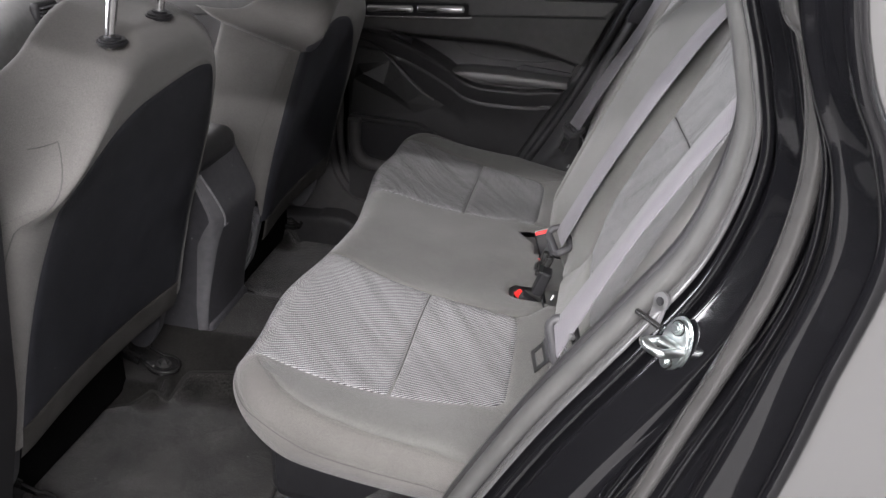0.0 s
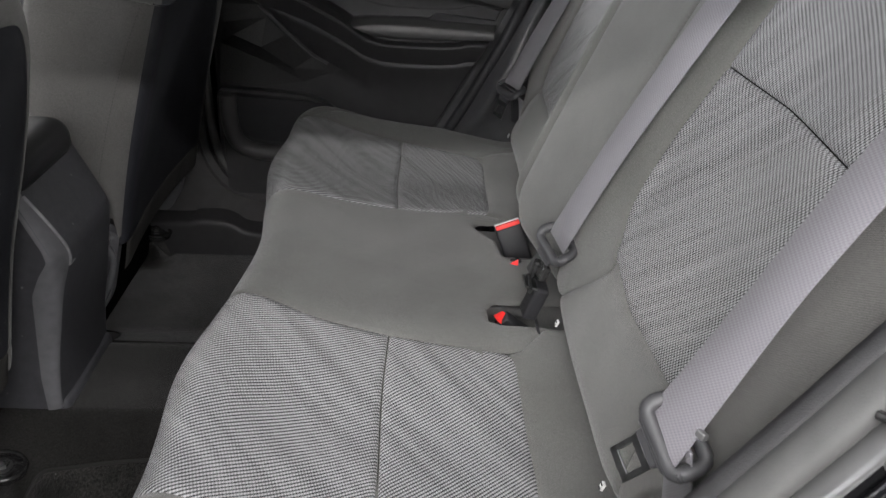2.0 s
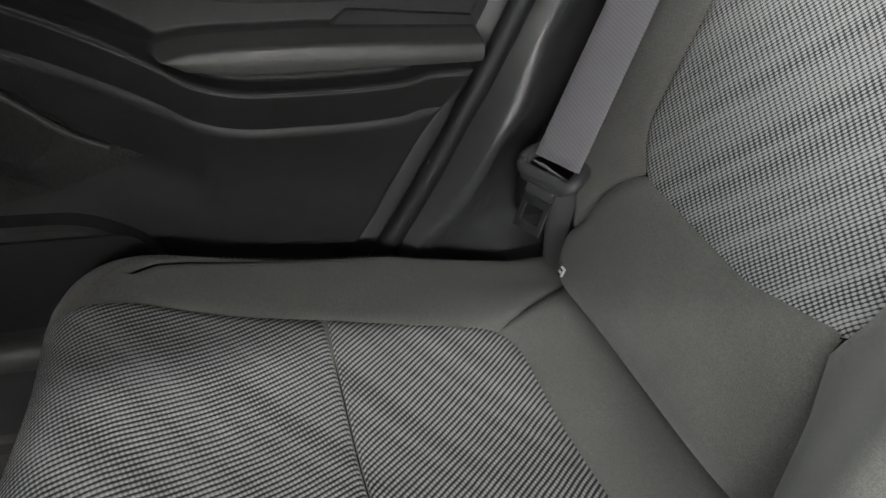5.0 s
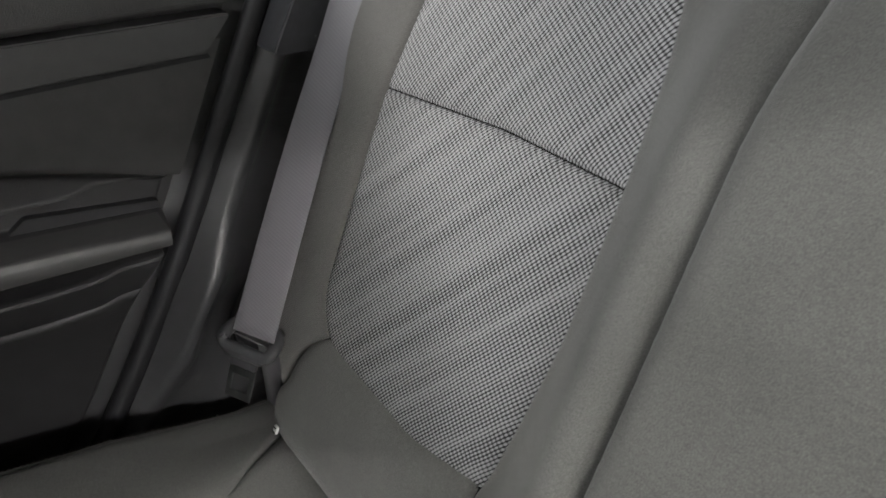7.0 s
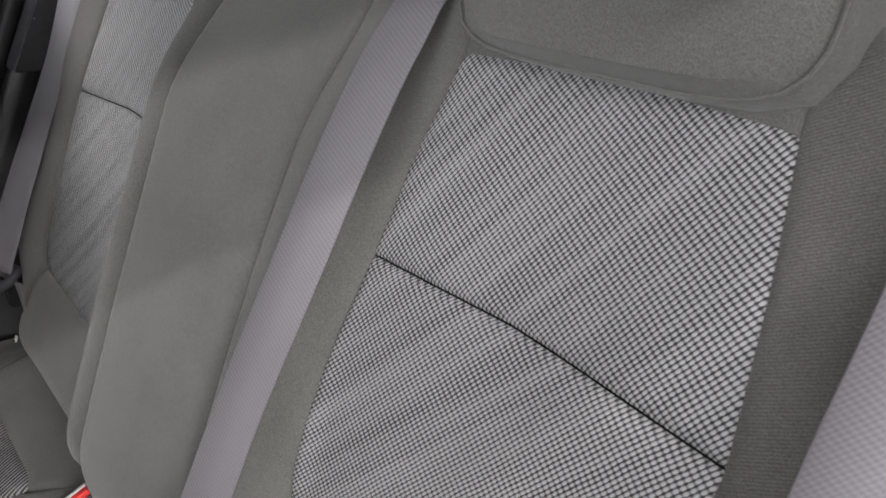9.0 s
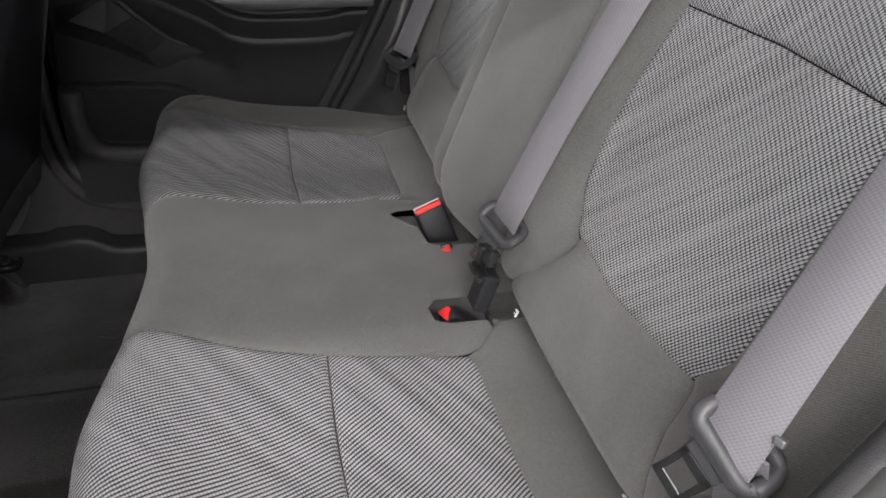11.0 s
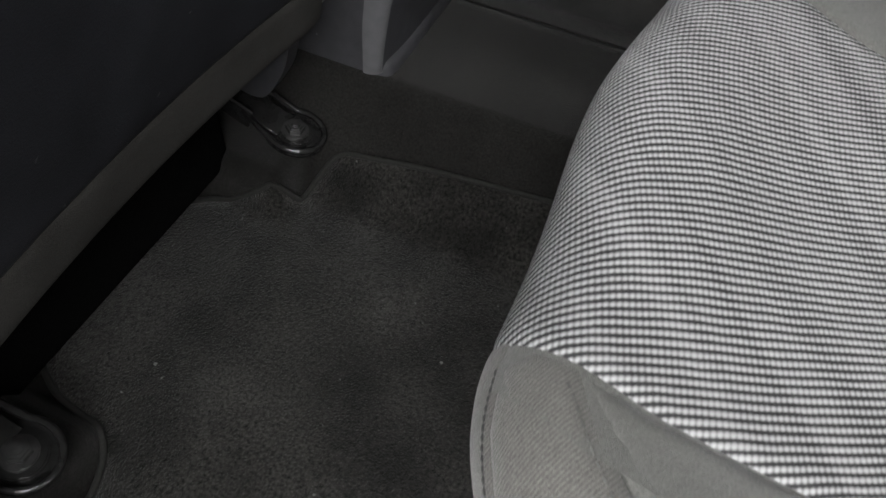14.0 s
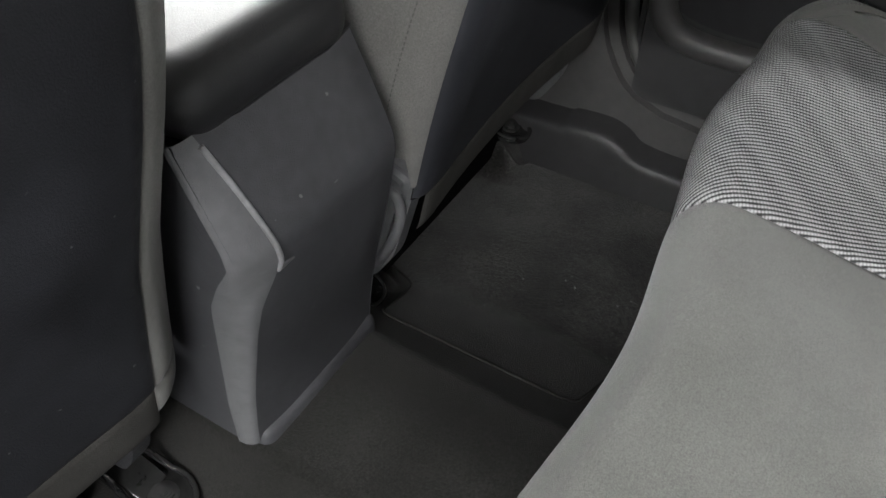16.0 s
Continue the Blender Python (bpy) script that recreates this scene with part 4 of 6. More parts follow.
buckle("black belt buckle with a red button in the seat pocket", axes((-0.019, 0.114, 0.343), (-0.36, 0.25, 0.88), (1, 0.15, 0.72)), 0.044, 0.070, 0.024)
buckle("small black belt buckle with a red button in its pocket", axes((-0.016, 0.006, 0.331), (-0.25, -0.62, 0.70), (1, -0.1, 0.3)), 0.019, 0.055, 0.024)
buckle("black belt buckle with a red button lying in the pocket", axes((-0.049, -0.124, 0.322), (-0.72, -0.15, 0.62), (0.1, 1, 0.1)), 0.020, 0.07, 0.022)


def plate(poly, y_front, y_back, bevel=0.004, axis="y", seg=2):
    """A solid plate from an outline in x and z, with a rounded edge on its front."""
    bm = bmesh.new()
    vs = [bm.verts.new((p[0], y_front, p[1])) for p in poly]
    f = bm.faces.new(vs)
    res = bmesh.ops.extrude_face_region(bm, geom=[f])
    for v in res["geom"]:
        if isinstance(v, bmesh.types.BMVert):
            v.co.y = y_back
    bmesh.ops.recalc_face_normals(bm, faces=bm.faces)
    if bevel:
        front = [e for e in bm.edges if all(abs(v.co.y - y_front) < 1e-6 for v in e.verts)]
        bmesh.ops.bevel(bm, geom=front, offset=bevel, segments=seg, affect="EDGES", clamp_overlap=True)
    return bm


def placed(bm, m):
    bmesh.ops.transform(bm, matrix=m, verts=bm.verts)
    return bm


# ---------------------------------------------------------------- floor of the cabin


def carpet_z(x, y):
    t = np.abs(y - SYM + 0.005)
    hump = 0.108 * (1 - np.clip((t - 0.085) / np.where(y > 0, 0.19, 0.11), 0, 1)) ** 1.3
    heel = 0.20 * np.clip((x + 0.43) / 0.25, 0, 1) ** 1.2
    wall = 0.05 * np.clip((np.abs(y) - 0.57) / 0.05, 0, 1) ** 2
    foot = 0.0
    for fy in (-0.185, -0.575, 0.165, 0.555):
        foot = foot + np.clip((0.062 - np.abs(y - fy)) / 0.022, 0, 1) * np.clip((-0.722 - x) / 0.022, 0, 1) * np.clip((x + 0.92) / 0.05, 0, 1)
    return 0.008 + np.maximum(np.maximum(hump, heel), 0.046 * foot) + wall


xs, ys = np.r_[np.linspace(-1.75, -0.95, 24), np.linspace(-0.94, 0.10, 140)], np.linspace(-0.64, 0.64, 150)
rows = [[(x, y, carpet_z(x, y) + 0.002 * noise.noise(Vector((x * 9, y * 9, 0)))) for y in ys] for x in xs]
tagged(grid_mesh("floor_carpet", rows, CARPET, flip=True), "black moulded floor carpet over the tunnel", "carpet", kind="structure")

MAT_L = [(-0.455, -0.143), (-0.60, -0.152), (-0.703, -0.163), (-0.716, -0.190), (-0.724, -0.222), (-0.760, -0.238), (-0.805, -0.252), (-0.835, -0.275), (-0.835, -0.485), (-0.795, -0.508), (-0.732, -0.517), (-0.712, -0.550), (-0.700, -0.600), (-0.41, -0.605), (-0.419, -0.43), (-0.432, -0.32)]


def floor_mat(poly, label, lift, rim):
    t = thing("floor_mat", label, "floor mat", "rear floor mats")
    out = resample(rounded(poly, 0.016, 4), 0.02)
    edge = np.array(out)

    def top(a, b):
        z = carpet_z(a, b) + lift
        return np.stack([a, b, z], 1), np.tile([0, 0, 1.0], (len(a), 1))

    cover("carpet_surface", top, out, MAT_PILE, t, step=0.016, groove=rim, soft=0.006, wrinkle=0.003)
    P, _ = top(edge[:, 0], edge[:, 1])
    P = np.vstack([P, P[:1]])
    rail(P + [0, 0, -0.002], 0.8 * rim, MAT_EDGE, "binding", t, n=6)
    return t


floor_mat(MAT_L, "charcoal carpet floor mat with a bound edge on the floor", 0.009, 0.004)
floor_mat([(x, -y + 0.01 if y < -0.18 else 0.128) for x, y in MAT_L], "charcoal carpet floor mat with a bound edge beside the tunnel", 0.004, 0.002)

# ---------------------------------------------------------------- front seats


def front_seat(dx, cy, s, label):
    t = thing("front_seat", label, "car seat", "front seats")
    U, Nr = np.array([0.275, 0, 0.9614]), np.array([0.9614, 0, -0.275])
    O = np.array([-0.690 + dx, cy, 0.30])

    def surf(c, b):
        pa, pb, drop, na, nb, nz = wrap(c, b, 0.465, -0.222, 0.222, 0.10, 0.042)
        up_ = np.clip((pa - 0.22) / 0.30, 0, 1) ** 1.7
        narrow = 1 - 0.24 * up_
        dish = -0.018 * (1 - (pb / 0.2) ** 2).clip(0) * np.clip((0.5 - pa) / 0.2, 0, 1) + 0.02 * np.clip((0.18 - pa) / 0.25, 0, 1) ** 2
        P = O + pa[:, None] * U + (dish * 0.6 - drop)[:, None] * Nr
        P[:, 1] += pb * narrow - (0.028 if s > 0 else -0.014) * up_
        if s < 0:
            inner = np.clip(pb / 0.2, 0, 1)
            P[:, 1] += inner * (0.016 * np.clip((pa - 0.12) / 0.18, 0, 1) + 0.25 * np.minimum(drop, 0.06))
        # the shoulders slope away, one of them more than the other
        P[:, 2] -= (0.045 * np.clip(pb / 0.22, 0, 1) ** 2 if s > 0 else 0.0) * np.clip((pa - 0.30) / 0.18, 0, 1)
        P[:, 2] -= 0.105 * np.clip(-pb / 0.22, 0, 1.1) ** 1.6 * np.clip((pa - (0.31 if s < 0 else 0.375)) / (0.17 if s < 0 else 0.11), 0, 1)
        N = nz[:, None] * Nr + na[:, None] * U + nb[:, None] * np.array([0, 1.0, 0])
        return P, N / np.linalg.norm(N, axis=1)[:, None]

    # straighter on the inner side than on the outer
    arch = [(-0.030, 0.224), (0.13, 0.216), (0.24, 0.204), (0.32, 0.184), (0.372, 0.148), (0.402, 0.090), (0.412, 0.0), (0.410, -0.10), (0.395, -0.17), (0.36, -0.213), (0.30, -0.228), (0.13, -0.230), (-0.030, -0.228)]
    if s > 0:
        arch = arch[:7] + [(0.424, -0.112), (0.458, -0.172), (0.475, -0.222), (0.455, -0.243), (0.36, -0.248), (0.13, -0.248), (-0.030, -0.246)]
    else:
        arch = [(-0.030, 0.224), (0.13, 0.216), (0.24, 0.204), (0.32, 0.184), (0.362, 0.148), (0.392, 0.090), (0.408, 0.0), (0.424, -0.10), (0.430, -0.17), (0.412, -0.214), (0.33, -0.231), (0.13, -0.230), (-0.030, -0.228)]
    arch = sorted([arch, arch[::-1]], key=lambda q: s * q[0][1])[0]
    arch = [(c, s * b) for c, b in arch]
    arch = [tuple(p) for p in spline(arch, 50)]
    cover("back_panel", surf, arch, VINYL, t, "black vinyl seat back panel", groove=0.005, puff=0.004, seam=True)
    inn = [(c * 0.992 - 0.003 if c > 0.05 else c, b * 0.985) for c, b in arch]
    outer = [(-0.03, 0.42), (0.63, 0.42), (0.63, -0.42), (-0.03, -0.42)]
    if s > 0:
        # the cover ends higher on the inner side, above the recliner
        outer = outer[:3] + [(0.028, -0.42), (0.024, -0.262)]
    cover("back_cover", surf, inn + outer, FABRIC_F, t, "grey fabric seat back cover", groove=0.004, step=0.01)
    cover("hem", surf, [(-0.026, -0.226), (-0.026, 0.226), (-0.084, 0.226), (-0.084, -0.226)], HEM, t, "dark grey fabric hem", groove=0.003)
    for sg in (-1, 1):
        if sg == s or s < 0:
            cover("side_cover", surf, [(-0.026, sg * 0.222), (-0.026, sg * 0.40), (-0.05, sg * 0.40), (-0.064, sg * 0.222)], FABRIC_F, t, groove=0.003)
        stitches("stitching", surf, [(0.02, sg * 0.29), (0.2, sg * 0.285), (0.36, sg * 0.27), (0.40, sg * 0.25)], t)
    for line in ([(0.515, 0.262), (0.51, 0.224)], [(0.51, 0.224), (0.46, 0.236), (0.36, 0.250), (0.26, 0.262), (0.10, 0.268), (0.0, 0.270)]):
        sl_ = spline([(c, s * b) for c, b in line], 30)
        rail(surf(sl_[:, 0], sl_[:, 1])[0], 0.0008, THREAD, "seam", t, n=6)
    part("foam", rbox((0.09, 0.30, 0.40), 0.03, Matrix.Translation((O[0] - 0.02, cy, 0.50)) @ pose(0, 0, 0, 0, 16, 0)), BLACK_PLASTIC, t)
    part("seat_base", rbox((0.50, 0.46, 0.12), 0.03, pose(O[0] - 0.30, cy, 0.26)), FABRIC_F, t, "grey fabric seat cushion")
    # underframe drawn down in near black for the shade under the seat
    part("underframe", rbox((0.44, 0.36, 0.17), 0.01, pose(O[0] - 0.33, cy, 0.115)), SHELF, t, "black box for the underframe and the shade below it")
    for sg in (-1, 1):
        yf = cy + sg * 0.236
        part("recliner_cover", plate(rounded([(O[0] - 0.11, 0.115), (O[0] - 0.075, 0.112), (O[0] - 0.045, 0.16), (O[0] - 0.012, 0.285), (O[0] - 0.06, 0.30), (O[0] - 0.105, 0.225)], 0.018, 4), yf, yf - sg * 0.03, 0.010, seg=3), CONSOLE if s > 0 else CONSOLE_D, t, "plastic recliner cover", smooth=True)
        if s > 0 > sg:
            # raised arc added to catch the cover's curved highlight
            rail(spline([(-0.712, yf - 0.001, 0.222), (-0.694, yf - 0.002, 0.262), (-0.676, yf - 0.003, 0.264), (-0.670, yf - 0.003, 0.238), (-0.682, yf - 0.003, 0.198), (-0.704, yf - 0.001, 0.154)], 24), 0.006, CONSOLE, "recliner_rim", t, "grey plastic recliner rim", n=10)
        ry_ = cy - s * 0.018 + sg * 0.200
        rl = part("rail", join(rbox((0.40, 0.040, 0.030), 0.004, pose(-1.01, ry_, 0.110)), rbox((0.085, 0.034, 0.006), 0.002, pose(-0.800, ry_, 0.086, 0, 20, 0))), STEEL_D, t, "black steel seat rail", smooth=True)
        BT = Matrix.Translation((-0.750, ry_, 0.064)) @ pose(0, 0, 0, 0, 10, 0)
        # pressed foot with a turned-up rim round the bolt
        part("foot", placed(join(cyl(0.029, 0.006, Matrix.Diagonal((1.15, 1.0, 1, 1)), 32, bevel=0.002), cyl(0.021, 0.005, pose(0, 0, 0.004), 28, bevel=0.0016)), BT), STEEL_D, rl, smooth=True)
        part("bolt", placed(join(cyl(0.0150, 0.004, pose(0, 0, 0.008), 28, bevel=0.0012), cyl(0.0105, 0.011, pose(0, 0, 0.012), 6, bevel=0.0018), cyl(0.0050, 0.014, pose(0, 0, 0.013), 14, bevel=0.001)), BT), BOLT_STEEL, rl, smooth=True)
        rim_ = [BT @ Vector((0.032 * math.cos(a), 0.028 * math.sin(a), 0.008)) for a in np.radians(np.linspace(-115, 115, 28))]
        rim_ = [BT @ Vector((-0.052, -0.020, 0.024))] + rim_ + [BT @ Vector((-0.052, 0.020, 0.024))]
        rail(rim_, 0.0036, STEEL_D, "rim", rl, n=8)
        for e_ in (-0.021, 0.021):
            part("rail_lip", rbox((0.060, 0.004, 0.026), 0.0018, pose(-0.815, ry_ + e_, 0.098, 0, 22, 0)), STEEL_D, rl, smooth=True)
        part("spring_clip", rbox((0.012, 0.018, 0.012), 0.004, pose(-0.845, ry_ + 0.010, 0.130)), BOLT_STEEL, rl, smooth=True)
        py = cy - s * 0.018 + sg * 0.061
        px = O[0] + 0.117
        pz = 0.800 if sg > 0 else 0.787
        part("headrest_post", cyl(0.0068, 0.20, pose(px, py, 0.875, 0, 12, 0), 20), CHROME, t, "chrome headrest post")
        part("post_guide", join(cyl(0.020, 0.008, Matrix.Translation((px - 0.015, py, pz)) @ pose(0, 0, 0, 0, 6, 0) @ Matrix.Diagonal((0.9, 1.15, 1, 1)), 26, bevel=0.003),
                                cyl(0.0105, 0.009, pose(px - 0.014, py, pz + 0.003, 0, 8, 0), 20)), BLACK_PLASTIC, t, smooth=True)
    return t


front_seat(-0.008, SYM - 0.378, -1, "grey fabric front seat with a black vinyl back panel")
front_seat(0.045, SYM + 0.380, 1, "grey fabric front passenger seat with a black vinyl back panel")

# ---------------------------------------------------------------- centre console
console = thing("centre_console", "dark grey plastic centre console with a closed armrest lid", "console")
zs = [0.06, 0.10, 0.13, 0.20, 0.28, 0.345, 0.374, 0.395, 0.43, 0.468]
xr = [-0.672, -0.676, -0.678, -0.669, -0.652, -0.640, -0.637, -0.643, -0.658, -0.676]
curve = spline(list(zip(xr, zs)), 46)


def console_strip(name, ya, yb, xa, xb, material, label="", z0=0.0, z1=9.0, n=6):
    rows_ = []
    for x, z in curve:
        if z0 <= z <= z1:
            rows_.append([(x + xa + (xb - xa) * k, ya + (yb - ya) * k, z) for k in np.linspace(0, 1, n)])
    return grid_mesh(name, rows_, material, console, label, flip=False)


EDGE_IN = ([0.10, 0.29, 0.325, 0.345, 0.36, 0.42, 0.468], [-0.098, -0.096, -0.090, -0.076, -0.068, -0.078, -0.088])
EDGE_OUT = ([0.10, 0.178, 0.32, 0.35, 0.373, 0.389, 0.463], [-0.700, -0.699, -0.684, -0.670, -0.655, -0.657, -0.686])


def console_face(name, z0, z1, label):
    rows_ = []
    for x, z in curve:
        if z0 <= z <= z1:
            y0 = np.interp(z, *EDGE_IN)
            # a slight crown across, rolled into the corner
            rows_.append([(x - 0.004 * (2 * k - 1) ** 4, y0 + (0.082 - y0) * k, z) for k in np.linspace(0, 1, 14)])
    return grid_mesh(name, rows_, CONSOLE_D, console, label)


console_face("upper_panel", 0.362, 9, "dark textured panel")
console_face("lower_panel", 0.118, 0.366, "dark textured panel")
rows_ = []
side_rows = []
for x, z in curve:
    if z >= 0.118:
        yi, xo = np.interp(z, *EDGE_IN), np.interp(z, *EDGE_OUT)
        xi = x - 0.004
        rows_.append([(xo + (xi - xo) * math.sin(a) ** 0.8, -0.108 + (yi + 0.108) * (1 - math.cos(a)), z) for a in np.linspace(0, math.pi / 2, 9)])
        side_rows.append([(xo - 0.30 + 0.306 * k, -0.1055, z) for k in np.linspace(0, 1, 6)])
grid_mesh("corner_trim", rows_, CONSOLE, console, "grey corner trim")
grid_mesh("side_panel", side_rows, CONSOLE_D, console, "dark side panel")
# pale rail paints the highlight on the trim's bevel
edge_pts = [(x - 0.0035, float(np.interp(z, *EDGE_IN)) - 0.0005, z) for x, z in curve if 0.352 <= z <= 0.462]
rail([(-0.6425, -0.056, 0.353)] + edge_pts, 0.0024, EDGE_HIGHLIGHT, "trim_edge", console, "corner trim edge with its highlight painted pale")
console_strip("side_panel", 0.081, 0.088, -0.003, -0.32, CONSOLE_D, "dark side panel", 0.05, 9)
part("base_skirt", rbox((0.06, 0.184, 0.09), 0.012, pose(-0.703, -0.006, 0.088)), CONSOLE_D, console, smooth=True)
part("core", rbox((0.50, 0.168, 0.41), 0.01, pose(-0.955, -0.005, 0.27)), CONSOLE_D, console)
lid = rbox((0.36, 0.184, 0.062), 0.029, pose(-0.850, -0.008, 0.4845, 0, 0, 0), 6)
part("armrest_lid", lid, LID_VINYL, console, "black padded armrest lid", smooth=True)
# thin black rail stands in for the dark gap under the lid
rail([(-0.681, -0.085, 0.470), (-0.677, -0.05, 0.467), (-0.677, 0.05, 0.467), (-0.681, 0.08, 0.470)], 0.003, BLACK_PLASTIC, "lid_gap_shade", console)

# ---------------------------------------------------------------- right rear door and its surround
door = thing("rear_door", "closed dark plastic rear door with a chrome handle and armrest", "car door")
DY = 0.665
outline = [(-0.612, 0.10), (-0.25, 0.10), (-0.105, 0.329), (-0.019, 0.495), (0.077, 0.717), (0.152, 0.874), (-0.006, 0.850), (-0.62, 0.81), (-0.612, 0.45)]
part("panel", plate(outline, DY, DY + 0.05, 0.006), DOOR_PLASTIC, door, smooth=True)
top = rounded([(-0.60, 0.715), (0.085, 0.745), (0.142, 0.870), (-0.006, 0.848), (-0.60, 0.81)], 0.01, 3)
part("window_sill_pad", plate(top, DY - 0.026, DY + 0.002, 0.012, seg=3), DOOR_SOFT, door, "soft dark grey sill pad", smooth=True)
strip = rounded([(-0.575, 0.657), (0.052, 0.699), (0.082, 0.736), (-0.575, 0.706)], 0.008, 3)
part("trim_strip", plate(strip, DY - 0.030, DY + 0.002, 0.006, seg=3), TRIM_SATIN, door, "dark satin trim strip", smooth=True)
part("trim_groove", plate([(-0.572, 0.651), (0.056, 0.6935), (0.054, 0.698), (-0.572, 0.656)], DY - 0.0265, DY, 0), BLACK_PLASTIC, door)
slope = math.degrees(math.atan2(0.018, 0.26))
handle = part("inner_handle", join(rbox((0.125, 0.016, 0.020), 0.008, pose(-0.488, DY - 0.042, 0.676, 0, -slope, 0)), rbox((0.125, 0.016, 0.020), 0.008, pose(-0.357, DY - 0.040, 0.686, 0, -slope, 0))), CHROME, door, "chrome pull handle", smooth=True)
part("handle_cup", plate(rounded([(-0.562, 0.656), (-0.285, 0.674), (-0.285, 0.705), (-0.562, 0.69)], 0.008, 3), DY - 0.032, DY - 0.02, 0.002), BLACK_PLASTIC, handle)
rail(spline([(-0.52, DY - 0.034, 0.706), (-0.555, DY - 0.036, 0.703), (-0.573, DY - 0.036, 0.692), (-0.573, DY - 0.036, 0.664), (-0.562, DY - 0.036, 0.651), (-0.50, DY - 0.035, 0.654), (-0.30, DY - 0.034, 0.668), (-0.276, DY - 0.034, 0.672)], 40), 0.0035, CHROME, "handle_bezel", handle)
# moulded card: armrest sweep with its slot and lip, and the upper field above
def step01(a, b, v):
    t = np.clip((v - a) / (b - a), 0, 1)
    return t * t * (3 - 2 * t)


LIP = spline([(-0.66, 0.618), (-0.56, 0.612), (-0.48, 0.603), (-0.42, 0.585), (-0.36, 0.557), (-0.318, 0.534), (-0.288, 0.5145), (-0.246, 0.503), (-0.192, 0.501), (-0.14, 0.501), (-0.092, 0.504), (-0.070, 0.510), (-0.03, 0.511), (0.03, 0.514), (0.16, 0.54)], 200)
PAD_LOW = ([-0.34, -0.318, -0.288, -0.242, -0.192, -0.028, 0.05], [0.548, 0.536, 0.521, 0.515, 0.514, 0.516, 0.518])
PAD_TOP = ([-0.34, -0.318, -0.30, -0.281, -0.262, -0.18, -0.02, 0.05], [0.545, 0.534, 0.538, 0.541, 0.542, 0.543, 0.537, 0.536])
FIELD = spline([(-0.66, 0.615), (-0.52, 0.612), (-0.446, 0.606), (-0.34, 0.607), (-0.228, 0.608), (-0.151, 0.604), (-0.08, 0.590), (0.0, 0.571), (0.10, 0.56)], 120)
GRILLE = spline([(-0.66, 0.60), (-0.56, 0.588), (-0.496, 0.556), (-0.44, 0.503), (-0.394, 0.463), (-0.334, 0.433), (-0.285, 0.406), (-0.26, 0.36)], 120)


def lip_z(x):
    return np.interp(x, LIP[:, 0], LIP[:, 1])


def field_z(x):
    return np.interp(x, FIELD[:, 0], FIELD[:, 1])


def card_depth(x, z):
    """How far the card stands proud of the door's plane, towards the cabin."""
    e, lo_, hi_, c = lip_z(x), np.interp(x, *PAD_LOW), np.interp(x, *PAD_TOP), field_z(x)
    on = step01(-0.61, -0.46, x)
    # the swept armrest rolls out to its lip; the grille's field lies behind it
    roll = 0.012 + 0.050 * on * np.exp(-(np.maximum(e - z, 0) / 0.062) ** 1.4)
    proud = np.maximum(step01(-0.007, 0.007, z - np.interp(x, GRILLE[:, 0], GRILLE[:, 1])), step01(-0.315, -0.255, x))
    below = 0.008 + (roll - 0.008) * proud
    wall = 0.001 + 0.023 * step01(c - 0.006, c + 0.012, z)
    plain = wall + (0.012 + 0.050 * on - wall) * (1 - step01(e, e + 0.014, z))
    pad = 0.028 + 0.030 * step01(lo_ - 0.003, lo_ + 0.003, z) + 0.004 * np.sin(np.clip((z - lo_) / np.maximum(hi_ - lo_, 0.002), 0, 1) * math.pi)
    slotted = wall + (pad - wall) * (1 - step01(hi_ - 0.002, hi_ + 0.006, z))
    k = step01(-0.335, -0.305, x)
    above = plain + (slotted - plain) * k
    return below + (above - below) * step01(e - 0.0015, e + 0.0015, z)


EDGE_X = ([0.10, 0.329, 0.495, 0.717, 0.874], [-0.25, -0.105, -0.019, 0.077, 0.152])
rows = []
for band, n_ in ((("f", 0.110, "l", -0.045), 26), (("l", -0.045, "l", -0.004), 18), (("l", -0.004, "l", 0.006), 12), (("l", 0.006, "l", 0.064), 50), (("l", 0.064, "f", 0.700), 26)):
    for v in np.linspace(0, 1, n_):
        line = []
        for k in np.linspace(0, 1, 170):
            z = 0.5
            for _ in range(3):
                xr_ = np.interp(z, *EDGE_X) - 0.004
                x = -0.606 + (xr_ + 0.606) * k
                at = {"f": 0.0, "l": float(lip_z(x))}
                z = (at[band[0]] + band[1]) * (1 - v) + (at[band[2]] + band[3]) * v
            edge = (0.016 + float(card_depth(x, z))) * (1 - step01(0, 0.012, xr_ - x)) + 0.022 * (1 - step01(0, 0.010, x + 0.606))
            line.append((x, DY - float(card_depth(x, z)) + edge, z))
        rows.append(line)
grid_mesh("door_card", rows, DOOR_PLASTIC, door, "moulded dark plastic door card")
rows = []
for x in np.linspace(-0.314, -0.018, 80):
    z0, z1 = float(np.interp(x, *PAD_LOW)) + 0.0016, float(np.interp(x, *PAD_TOP)) + 0.0030
    rows.append([(x, DY - float(card_depth(x, z)) - 0.0014, z) for z in np.linspace(z0, z1, 18)])
grid_mesh("armrest_pad", rows, DOOR_SOFT, door, "padded vinyl armrest top")
rows = []
for k in np.linspace(0, 1, 70):
    col = []
    for z in np.linspace(0, 1, 24):
        x = -0.600 + k * 0.59
        zb, zt = float(field_z(x)) + 0.004, 0.654 + 0.064 * (x + 0.60) / 0.66
        q_ = zb + (zt - zb) * z
        x2 = x + (np.interp(q_, *EDGE_X) + 0.004) * k ** 3
        col.append((x2, DY - float(card_depth(x2, q_)) - 0.0015, q_))
    rows.append(col)
grid_mesh("upper_field", rows, DOOR_SOFT, door, "soft dark grey upper field")
